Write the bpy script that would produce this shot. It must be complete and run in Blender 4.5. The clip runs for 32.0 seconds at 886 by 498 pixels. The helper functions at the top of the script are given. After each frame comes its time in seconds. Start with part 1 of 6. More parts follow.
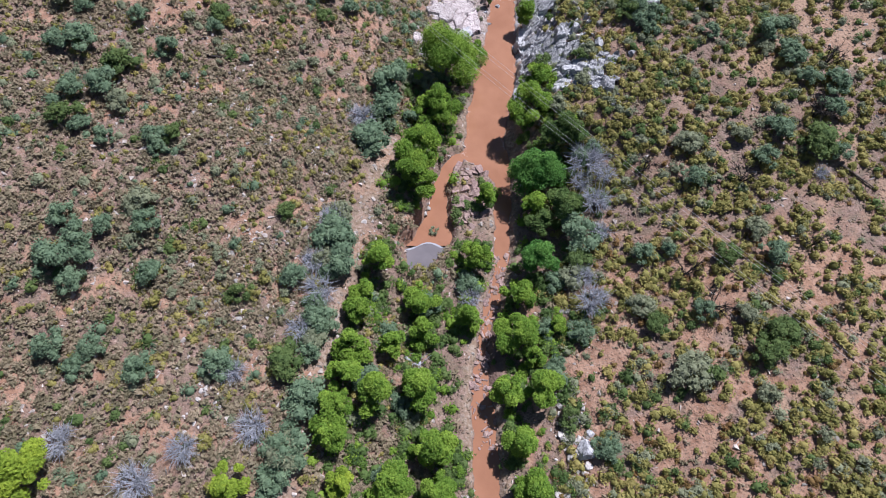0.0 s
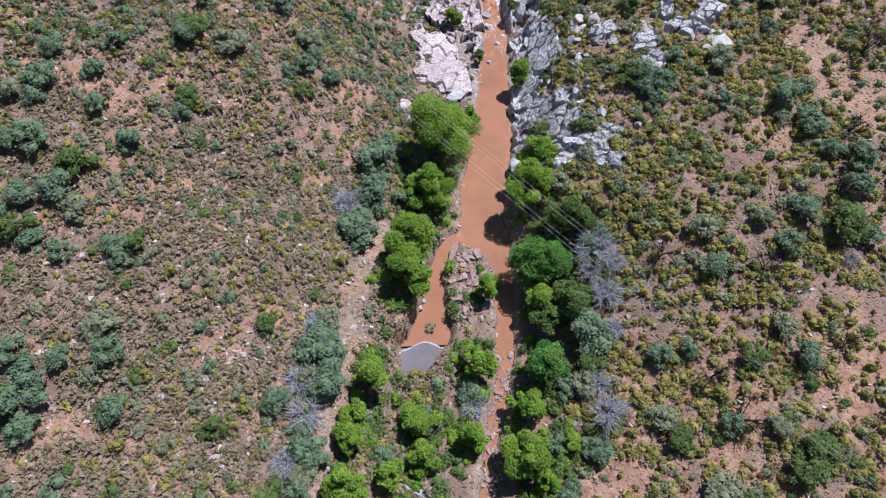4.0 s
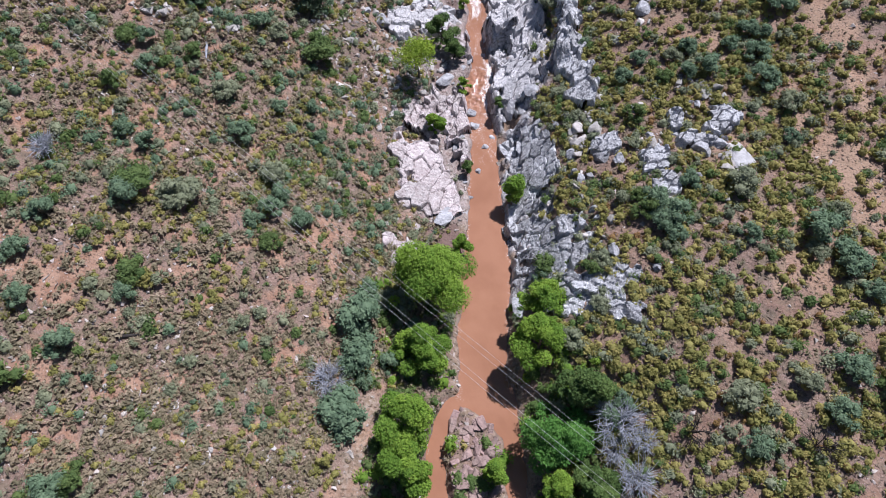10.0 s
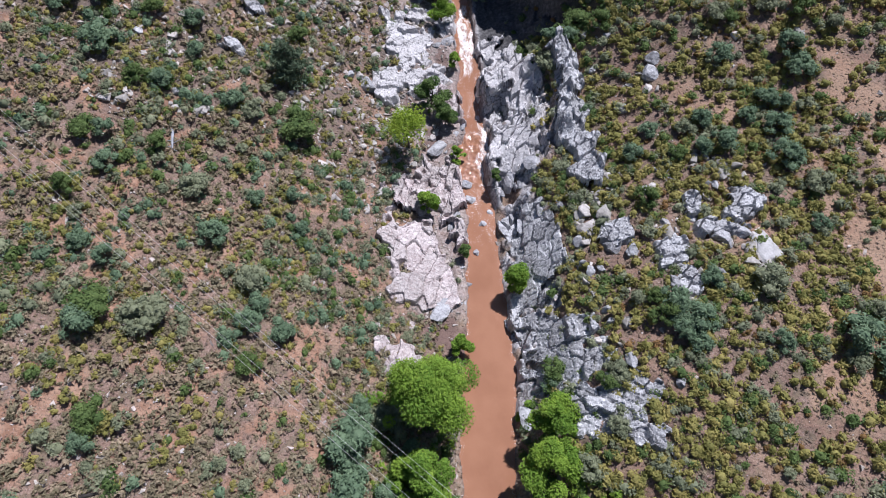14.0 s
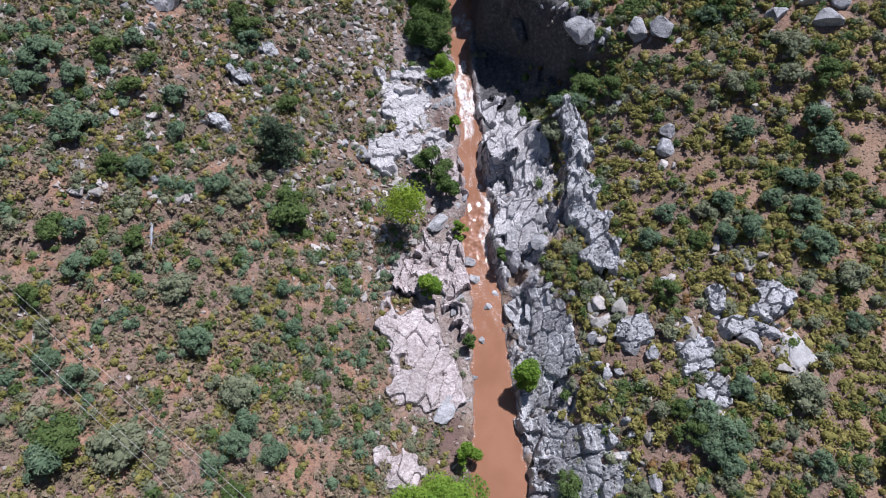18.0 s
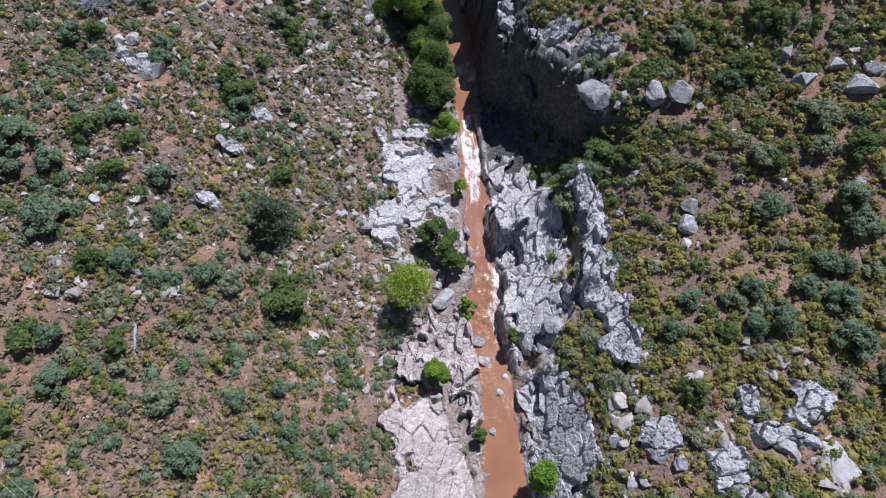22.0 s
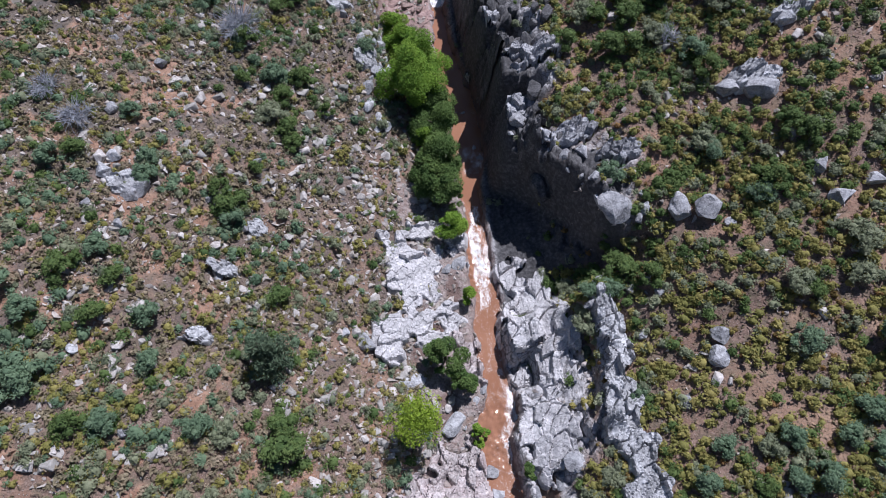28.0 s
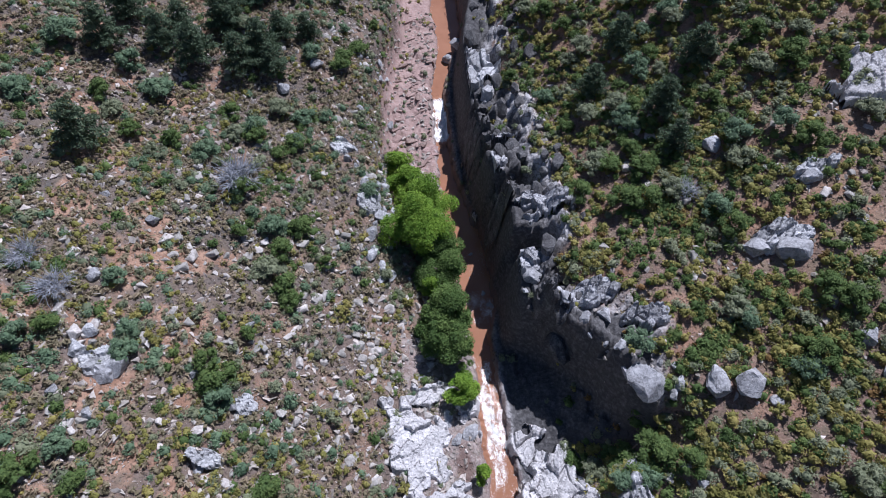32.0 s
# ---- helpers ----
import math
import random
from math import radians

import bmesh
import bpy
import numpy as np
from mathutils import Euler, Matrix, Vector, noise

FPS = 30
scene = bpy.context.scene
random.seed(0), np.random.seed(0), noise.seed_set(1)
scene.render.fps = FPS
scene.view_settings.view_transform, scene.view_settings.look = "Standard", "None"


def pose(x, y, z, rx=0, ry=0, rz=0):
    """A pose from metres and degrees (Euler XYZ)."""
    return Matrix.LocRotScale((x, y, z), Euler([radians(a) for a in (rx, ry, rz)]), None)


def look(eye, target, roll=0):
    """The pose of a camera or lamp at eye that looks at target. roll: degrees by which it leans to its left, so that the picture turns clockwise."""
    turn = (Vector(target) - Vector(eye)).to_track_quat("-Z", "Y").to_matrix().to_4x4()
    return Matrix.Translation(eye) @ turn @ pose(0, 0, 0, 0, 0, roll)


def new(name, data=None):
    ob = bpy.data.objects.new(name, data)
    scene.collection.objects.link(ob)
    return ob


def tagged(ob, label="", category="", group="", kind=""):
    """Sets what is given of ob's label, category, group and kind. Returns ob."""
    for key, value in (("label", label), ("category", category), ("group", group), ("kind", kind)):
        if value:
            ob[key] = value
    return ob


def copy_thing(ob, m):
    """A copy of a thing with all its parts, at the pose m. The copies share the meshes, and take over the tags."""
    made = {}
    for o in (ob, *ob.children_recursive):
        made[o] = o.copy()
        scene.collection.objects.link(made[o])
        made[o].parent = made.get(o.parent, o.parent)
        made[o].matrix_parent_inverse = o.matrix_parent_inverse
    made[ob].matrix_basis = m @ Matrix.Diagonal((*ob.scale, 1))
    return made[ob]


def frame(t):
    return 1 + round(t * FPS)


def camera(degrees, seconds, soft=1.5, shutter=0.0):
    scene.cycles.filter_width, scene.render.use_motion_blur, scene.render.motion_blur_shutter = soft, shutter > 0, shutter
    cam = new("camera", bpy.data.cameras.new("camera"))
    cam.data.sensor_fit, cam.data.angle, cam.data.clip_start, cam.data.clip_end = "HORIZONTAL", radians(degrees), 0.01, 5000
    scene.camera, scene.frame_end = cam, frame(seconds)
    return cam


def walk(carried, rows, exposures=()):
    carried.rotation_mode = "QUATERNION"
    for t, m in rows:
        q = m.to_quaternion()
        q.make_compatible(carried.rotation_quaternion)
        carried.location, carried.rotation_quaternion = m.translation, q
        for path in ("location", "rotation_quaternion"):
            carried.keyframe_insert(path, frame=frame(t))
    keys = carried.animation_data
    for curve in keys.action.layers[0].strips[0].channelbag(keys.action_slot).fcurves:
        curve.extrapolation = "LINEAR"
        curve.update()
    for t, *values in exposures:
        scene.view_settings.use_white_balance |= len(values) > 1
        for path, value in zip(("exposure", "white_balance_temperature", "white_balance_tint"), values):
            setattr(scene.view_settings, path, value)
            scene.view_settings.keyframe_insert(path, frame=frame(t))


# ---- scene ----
cam = camera(78.2, 32.0, soft=1.0)
METRES, EYE, TILT, LEAN, TURN = 100.0, 70.0, -61.5, 0.0, 0.0
ROWS = [
    (0.0, 0.0, 0.0, 0.0, 0.0, 0.0, 0.0),
    (0.5, -0.0011, 0.008, 0.0152, -0.07, -0.02, 0.19),
    (1.0, -0.0022, 0.0162, 0.0307, -0.17, -0.03, 0.38),
    (1.5, -0.0028, 0.0245, 0.0458, -0.44, -0.01, 0.95),
    (2.0, -0.0034, 0.0326, 0.061, -0.58, 0.01, 1.22),
    (2.5, -0.0036, 0.0406, 0.0761, -0.68, 0.03, 1.44),
    (3.0, -0.0039, 0.0488, 0.0914, -0.78, 0.01, 1.64),
    (3.5, -0.004, 0.0565, 0.1069, -0.83, 0.02, 1.79),
    (5.5, -0.0034, 0.0837, 0.1703, -1.09, 0.15, 2.34),
    (6.0, -0.0036, 0.0914, 0.1871, -1.15, 0.14, 2.46),
    (6.5, -0.0036, 0.1, 0.2033, -1.22, 0.17, 2.59),
    (7.0, -0.0038, 0.1086, 0.2196, -1.3, 0.18, 2.7),
    (7.5, -0.0038, 0.1172, 0.2358, -1.72, 0.17, 3.56),
    (8.0, -0.0037, 0.1258, 0.2522, -1.9, 0.21, 3.91),
    (8.5, -0.0037, 0.1347, 0.2687, -2.06, 0.22, 4.17),
    (9.0, -0.0032, 0.1432, 0.285, -2.31, 0.19, 4.7),
    (9.5, -0.0026, 0.1517, 0.3007, -2.43, 0.19, 4.96),
    (10.0, -0.0018, 0.16, 0.3163, -2.53, 0.22, 5.14),
    (10.5, -0.0005, 0.1682, 0.3322, -2.64, 0.18, 5.41),
    (11.0, 0.0004, 0.1768, 0.348, -2.72, 0.19, 5.53),
    (11.5, 0.0017, 0.1853, 0.3638, -3.01, 0.16, 6.14),
    (12.0, 0.0025, 0.1937, 0.3798, -3.12, 0.14, 6.27),
    (12.5, 0.0041, 0.2022, 0.3953, -3.16, 0.14, 6.38),
    (13.0, 0.0054, 0.2103, 0.4105, -3.26, 0.11, 6.5),
    (13.5, 0.0073, 0.2181, 0.4253, -3.29, 0.09, 6.64),
    (14.0, 0.0085, 0.2259, 0.4397, -3.36, 0.07, 6.77),
    (14.5, 0.0097, 0.2334, 0.4537, -3.45, 0.09, 6.88),
    (16.5, 0.0141, 0.258, 0.5093, -3.65, 0.16, 7.24),
    (17.0, 0.0155, 0.264, 0.5232, -3.67, 0.16, 7.32),
    (17.5, 0.0161, 0.27, 0.5369, -3.75, 0.2, 7.38),
    (18.0, 0.0172, 0.2755, 0.5495, -3.75, 0.22, 7.45),
    (18.5, 0.0179, 0.2813, 0.563, -3.8, 0.24, 7.52),
    (19.0, 0.0193, 0.2871, 0.576, -3.81, 0.26, 7.59),
    (19.5, 0.0201, 0.2934, 0.589, -3.84, 0.26, 7.65),
    (20.0, 0.0211, 0.2999, 0.6015, -3.87, 0.28, 7.73),
    (20.5, 0.0215, 0.3062, 0.6142, -3.89, 0.27, 7.79),
    (21.0, 0.0223, 0.3126, 0.6261, -3.9, 0.27, 7.85),
    (21.5, 0.0228, 0.3177, 0.6384, -3.94, 0.23, 7.92),
    (22.0, 0.0228, 0.3219, 0.651, -3.99, 0.23, 7.97),
    (22.5, 0.0234, 0.3252, 0.6638, -4.03, 0.21, 8.04),
    (23.0, 0.0237, 0.3286, 0.6764, -4.08, 0.23, 8.08),
    (23.5, 0.0246, 0.3325, 0.6887, -4.1, 0.21, 8.14),
    (24.0, 0.0252, 0.3381, 0.7001, -4.14, 0.22, 8.19),
    (24.5, 0.0259, 0.3429, 0.712, -4.2, 0.2, 8.21),
    (25.0, 0.027, 0.346, 0.7241, -4.2, 0.23, 8.27),
    (25.5, 0.0274, 0.3488, 0.7371, -4.26, 0.22, 8.31),
    (26.0, 0.0286, 0.3516, 0.7501, -4.26, 0.25, 8.37),
    (26.5, 0.029, 0.3545, 0.7636, -4.32, 0.22, 8.42),
    (28.5, 0.0321, 0.3763, 0.8106, -4.46, 0.26, 8.6),
    (29.0, 0.0326, 0.3809, 0.8232, -4.5, 0.29, 8.62),
    (29.5, 0.0334, 0.3862, 0.8361, -4.51, 0.25, 8.68),
    (30.0, 0.0342, 0.3925, 0.8483, -4.53, 0.27, 8.72),
    (30.5, 0.0349, 0.3993, 0.8614, -4.56, 0.27, 8.77),
    (31.0, 0.0353, 0.4071, 0.8764, -4.63, 0.98, 8.83),
    (31.5, 0.0354, 0.4151, 0.8903, -4.68, 5.03, 8.85),
    (32.0, 0.0356, 0.4223, 0.9018, -4.72, 8.95, 8.88),
]
walk(cam, [(t, pose(0, 0, EYE, TILT, LEAN, TURN) @ pose(METRES * x, METRES * y, METRES * z, 90 + pitch, roll, yaw)) for t, x, y, z, yaw, pitch, roll in ROWS],
     exposures=[(0.0, 0.42, 5900, 18), (8.0, 0.38, 5900, 18), (14.0, 0.28, 5920, 17), (18.0, 0.16, 5930, 17), (26.0, 0.10, 5830, 17), (30.5, 0.11, 5690, 17), (32.0, 0.20, 5660, 17)])


# ---- world, sun and exposure ----
SUN_TO = Vector((0.46, 0.50, 1.05)).normalized()
world = bpy.data.worlds.new("sky")
scene.world = world
world.use_nodes = True
_wn = world.node_tree
_sky = _wn.nodes.new("ShaderNodeTexSky")
_sky.sky_type, _sky.sun_disc = "NISHITA", False
_sky.sun_elevation, _sky.sun_rotation = math.asin(SUN_TO.z), math.atan2(SUN_TO.x, SUN_TO.y)
_sky.altitude, _sky.dust_density = 1200, 0.6
_wn.links.new(_sky.outputs[0], _wn.nodes["Background"].inputs[0])
_wn.nodes["Background"].inputs[1].default_value = 0.052
_sun = bpy.data.lights.new("sun", "SUN")
_sun.energy, _sun.angle, _sun.color = 5.0, radians(0.53), (1.0, 0.975, 0.94)
sun = new("sun", _sun)
sun.matrix_world = look(SUN_TO * 300, (0, 0, 0))


# ---- the lie of the land ----
# -- land --
# Creek: way along the valley, left edge, right edge of the water.
CREEK = [(-60, 0.5, 4.0), (-20, 2.0, 5.2), (5, 3.5, 6.2), (12, 3.5, 5.8), (16, 3.8, 5.2), (21, 4.3, 5.3), (26.5, 5.3, 6.5), (32, 7.1, 8.2), (38, 7.5, 8.9), (46, 7.4, 9.5), (50, 3.9, 9.3), (53, 3.3, 9.3),
         (58, 4.1, 9.9), (64, 5.2, 11.3), (69, 6.1, 12.0), (79, 7.8, 12.4), (83.5, 8.4, 12.7), (88, 9.5, 12.7), (93, 9.3, 13.0), (98, 9.2, 12.8),
         (101, 9.9, 14.3), (105, 11.5, 14.3), (111, 11.2, 13.8)]
CREEK_UP = [(115, 12.2, 15.4), (119.5, 12.2, 15.3), (124, 12.7, 15.8), (128, 13.1, 15.5), (133, 13.5, 15.8), (140, 13.4, 18.0), (147, 14.2, 18.8),
            (153, 13.7, 18.5), (160, 14.1, 17.6), (166, 14.8, 17.4), (172, 15.4, 17.4), (179, 16.0, 18.2), (187, 16.9, 19.2), (196, 19.0, 22.0),
            (204, 20.8, 25.5), (215, 21.4, 27.2), (260, 26.0, 32.0)]
BED = np.array(CREEK + CREEK_UP, float)
LEVEL = np.array([(-60, 3.4), (0, 4.7), (25, 5.2), (48, 5.5), (92, 5.6), (96, 5.9), (103, 6.8), (112, 7.2), (118, 7.7), (127, 8.3), (165, 8.5), (174, 8.7), (184, 10.6), (260, 14.0)])


def water_level(y):
    return np.interp(y, LEVEL[:, 0], LEVEL[:, 1])


def creek_mid(y):
    return np.interp(y, BED[:, 0], (BED[:, 1] + BED[:, 2]) / 2)


# Height of the ground over the water: across the valley (from the creek's middle), and along it.
ACROSS = np.array([-58, -40, -25, -13, -5, 4, 9, 15, 26, 42, 62.0])
ALONG = np.array([0, 30, 60, 85, 105, 125, 145, 165, 200.0])
LAND = np.array([
    (11.1, 6.9, 5.0, 2.4, 0.6, 0.6, 1.2, 2.0, 3.2, 4.6, 5.0),
    (14.2, 10.0, 6.6, 3.0, 0.6, 0.7, 2.4, 3.6, 6.0, 7.6, 8.4),
    (16.8, 13.5, 8.2, 3.3, 0.6, 0.9, 5.9, 8.5, 10.4, 11.0, 12.3),
    (19.0, 14.8, 8.4, 3.2, 0.6, 0.9, 5.9, 9.4, 12.0, 13.5, 16.5),
    (21.1, 15.5, 7.9, 2.2, 0.6, 1.0, 5.0, 7.6, 12.7, 16.5, 21.0),
    (22.6, 16.5, 8.9, 3.7, 0.8, 1.4, 9.6, 13.8, 16.0, 20.9, 27.0),
    (23.5, 17.4, 11.3, 6.0, 0.8, 1.6, 14.2, 16.3, 20.3, 26.1, 33.0),
    (23.7, 18.3, 14.5, 9.8, 0.7, 1.6, 11.5, 16.3, 23.8, 31.8, 39.0),
    (24.0, 19.5, 16.0, 9.0, 0.9, 1.5, 11.0, 17.0, 27.0, 36.5, 44.0),
])
# The still arm on the left of the island: along, left edge, right edge.
ARM = np.array([(31.5, -3.9, -2.4), (33, -4.8, -1.4), (35.5, -5.2, 0.6), (37, -3.8, 1.3), (40.5, -2.5, 0.6), (45.3, -1.3, 0.3), (49.4, 0.3, 2.5), (51, 2.0, 4.2)])


def _cubic(v, knots, rows):
    """Smooth curve through rows at the knots; v clipped to their range."""
    v = np.clip(v, knots[0], knots[-1])
    i = np.clip(np.searchsorted(knots, v) - 1, 0, len(knots) - 2)
    slope = np.gradient(rows, knots, axis=0)
    h = (knots[i + 1] - knots[i])
    a = (v - knots[i]) / h
    return i, a, h, slope


def _hash(i, j, seed):
    n = (i * 374761393 + j * 668265263 + seed * 974711) & 0xFFFFFFFF
    n = ((n ^ (n >> 13)) * 1274126177) & 0xFFFFFFFF
    return ((n ^ (n >> 16)) & 0xFFFF) / 65535.0


def rough(x, y, seed=0):
    """Smooth noise from -1 to 1, one unit a cell."""
    x, y = np.asarray(x, float), np.asarray(y, float)
    i, j = np.floor(x).astype(np.int64), np.floor(y).astype(np.int64)
    a, b = x - i, y - j
    a, b = a * a * (3 - 2 * a), b * b * (3 - 2 * b)
    low = _hash(i, j, seed) * (1 - a) + _hash(i + 1, j, seed) * a
    high = _hash(i, j + 1, seed) * (1 - a) + _hash(i + 1, j + 1, seed) * a
    return (low * (1 - b) + high * b) * 2 - 1


def blocks(x, y, seed=0):
    """Broken rock: a height for each uneven cell, one unit across, and the way to the nearest crack."""
    i, j = np.floor(x).astype(np.int64), np.floor(y).astype(np.int64)
    first, second, tall = np.full(np.shape(x), 9.0), np.full(np.shape(x), 9.0), np.zeros(np.shape(x))
    for a in (-1, 0, 1):
        for b in (-1, 0, 1):
            px, py = i + a + _hash(i + a, j + b, seed), j + b + _hash(i + a, j + b, seed + 1)
            d = np.hypot(x - px, y - py)
            lean = (x - px) * (_hash(i + a, j + b, seed + 3) - 0.5) + (y - py) * (_hash(i + a, j + b, seed + 4) - 0.5)
            nearer = d < first
            second = np.where(nearer, first, np.minimum(second, d))
            tall = np.where(nearer, _hash(i + a, j + b, seed + 2) + 0.9 * lean, tall)
            first = np.where(nearer, d, first)
    return tall, second - first


# Bare jointed rock: name, label, look, ovals of the plan, block size, rise, turn, length, depth of the joints.
BEDROCK = [
    ("slab_bedrock", "white jointed granite slabs beside the waterfall", "slab", [(5.2, 119.4, 6.2, 8.6), (10.6, 125.6, 4.0, 3.2), (0.2, 112.5, 2.6, 3.4)], 1.3, (0.1, 1.1), 0.5, 1.9, 0.22),
    ("rose_bedrock", "pinkish fractured granite hump between pools", "rose", [(10.4, 108.2, 3.0, 4.3)], 1.0, (0.4, 1.7), 1.2, 1.9, 0.35),
    ("bank_bedrock", "pinkish white jointed granite along the creek", "rose", [(7.4, 94.6, 3.7, 7.0), (2.2, 93.4, 3.6, 4.4), (6.6, 86.6, 2.4, 4.0)], 1.1, (0.2, 1.5), 1.3, 2.1, 0.35),
    ("pale_bedrock", "broad pale cracked granite slab above the bank", "rose", [(1.4, 82.6, 4.4, 10.0), (-2.0, 70.0, 2.6, 2.8), (5.2, 79.0, 1.6, 4.0)], 1.9, (0.2, 1.0), 1.1, 1.9, 0.16),
    ("ledge_bedrock", "white jointed granite ledges over the rapids", "slab", [(18.0, 110.8, 4.9, 9.0), (17.4, 119.4, 3.4, 3.0)], 1.5, (0.15, 1.35), 1.25, 2.1, 0.35),
    ("rapids_bedrock", "pale grey granite ledge beside white water", "slab", [(16.4, 98.2, 4.2, 6.4)], 1.4, (0.15, 1.2), 1.0, 2.1, 0.3),
    ("fin_bedrock", "narrow upright fins of jointed grey granite", "grey", [(24.8, 96.2, 2.5, 9.4), (25.8, 106.0, 2.0, 6.0)], 1.1, (0.2, 1.5), 1.5, 1.7, 0.7),
    ("shaded_bedrock", "dark grey granite bank above the muddy pool", "grey", [(17.2, 82.0, 4.0, 8.2), (17.0, 69.8, 5.2, 8.4)], 1.3, (0.1, 1.1), 1.4, 1.8, 0.5),
    ("lower_bedrock", "grey broken granite band above riverside trees", "grey", [(20.2, 60.0, 5.2, 3.8), (22.8, 55.6, 2.4, 2.8)], 1.0, (0.0, 1.1), 2.5, 2.0, 0.45),
    ("rim_bedrock", "grey granite crags along the canyon rim", "rim", [(22.8, 145.2, 3.2, 2.1), (26.6, 144.0, 2.6, 1.8), (21.6, 137.4, 2.8, 2.0), (26.2, 130.8, 3.0, 1.8), (31.0, 126.6, 3.0, 1.9), (20.8, 155.8, 2.6, 2.0), (24.0, 160.2, 2.8, 1.7), (28.6, 120.2, 2.0, 1.6)], 1.2, (0.2, 1.5), 0.9, 1.4, 0.7),
    # buttresses whose rock colour is darkened to stand for the wall's shade
    ("wall_bedrock", "granite buttresses of the canyon wall, shade in their colour", "cliff", [(20.6, 149.0, 2.0, 4.0), (20.6, 164.5, 2.2, 6.0), (22.0, 132.0, 2.4, 4.0)], 1.8, (0.0, 2.6), 1.5, 1.3, 1.2),
    ("knob_bedrock", "rounded grey granite knob above the chute", "grey", [(22.8, 177.0, 3.4, 5.5)], 2.4, (0.6, 2.4), 1.3, 1.4, 0.6),
    ("crag_bedrock", "grey-pink granite crag among canyon bushes", "grey", [(48.0, 130.8, 3.6, 1.9), (54.5, 137.6, 2.8, 1.5)], 1.0, (0.2, 1.3), 0.4, 1.6, 0.6),
    ("pale_slab", "large pale cracked granite slab on the slope", "slab", [(62.8, 146.0, 4.6, 3.6)], 2.6, (0.5, 1.6), 0.6, 1.5, 0.35),
    ("field_bedrock", "angular grey granite blocks on the sunny slope", "grey", [(25.2, 79.2, 2.2, 2.6), (29.9, 75.4, 2.0, 2.3), (31.0, 71.6, 1.3, 1.8), (36.8, 77.2, 2.8, 2.0), (40.0, 79.8, 2.0, 2.4), (34.6, 80.8, 1.2, 1.7)], 1.3, (0.2, 0.95), 0.8, 1.3, 0.6),
    ("slope_bedrock", "grey granite ledges breaking the stony slope", "grey", [(-26.6, 129.8, 2.6, 1.8), (-24.8, 134.0, 1.6, 1.5), (-17.6, 120.4, 1.8, 1.2), (1.8, 154.4, 2.0, 2.6), (-0.6, 163.0, 1.8, 1.8), (-13.6, 125.6, 1.3, 1.8), (-20.6, 112.4, 1.9, 1.1)], 1.0, (0.1, 0.9), 0.5, 1.5, 0.5),
]
# Brown pools held by the rock: middle and half sizes.
POOLS = [(9.3, 119.0, 1.5, 2.6), (5.6, 101.6, 2.2, 2.0), (3.4, 73.4, 2.9, 2.3)]


def oval(x, y, mx, my, rx, ry):
    """Ragged way out of an oval of the plan: 0 in its middle, 1 at its edge."""
    way = np.hypot((x - mx) / rx, (y - my) / ry) + 0.34 * rough(x / 2.1, y / 2.1, 86) + 0.2 * rough(x / 0.8, y / 0.8, 87)
    way = way + 0.55 * smooth(rough(x / 2.9, y / 2.9, 88) + 0.4 * rough(x / 1.1, y / 1.1, 89), 0.3, 0.7)
    for px, py, a, b in POOLS:
        way = way + 1.2 * smooth(1.15 - np.hypot((x - px) / a, (y - py) / b), 0.0, 0.25)
    return way


def bedded(x, y):
    """Where bedrock blocks stand on the ground."""
    x, y = np.atleast_1d(np.asarray(x, float)), np.atleast_1d(np.asarray(y, float))
    best = np.zeros(x.shape)
    for row in BEDROCK:
        for mx, my, rx, ry in row[3]:
            near = (np.abs(x - mx) < 1.6 * rx) & (np.abs(y - my) < 1.6 * ry)
            if near.any():
                best[near] = np.maximum(best[near], smooth(1 - oval(x[near], y[near], mx, my, rx, ry), 0.0, 0.25))
    return best


def smooth(v, low, high):
    v = np.clip((v - low) / (high - low), 0, 1)
    return v * v * (3 - 2 * v)


def cells(x, y, seed=0):
    """Like blocks(), with a number for each cell."""
    i, j = np.floor(x).astype(np.int64), np.floor(y).astype(np.int64)
    first, second, tall, which = np.full(np.shape(x), 9.0), np.full(np.shape(x), 9.0), np.zeros(np.shape(x)), np.zeros(np.shape(x), np.int64)
    for a in (-1, 0, 1):
        for b in (-1, 0, 1):
            px, py = i + a + 0.1 + 0.8 * _hash(i + a, j + b, seed), j + b + 0.1 + 0.8 * _hash(i + a, j + b, seed + 1)
            d = np.hypot(x - px, y - py)
            lean = (x - px) * (_hash(i + a, j + b, seed + 3) - 0.5) + (y - py) * (_hash(i + a, j + b, seed + 4) - 0.5)
            nearer = d < first
            second = np.where(nearer, first, np.minimum(second, d))
            tall = np.where(nearer, _hash(i + a, j + b, seed + 2) + 0.45 * lean, tall)
            which = np.where(nearer, (i + a) * 4096 + j + b, which)
            first = np.where(nearer, d, first)
    return tall, second - first, which


_SLOPE_U = np.gradient(LAND, ACROSS, axis=1)


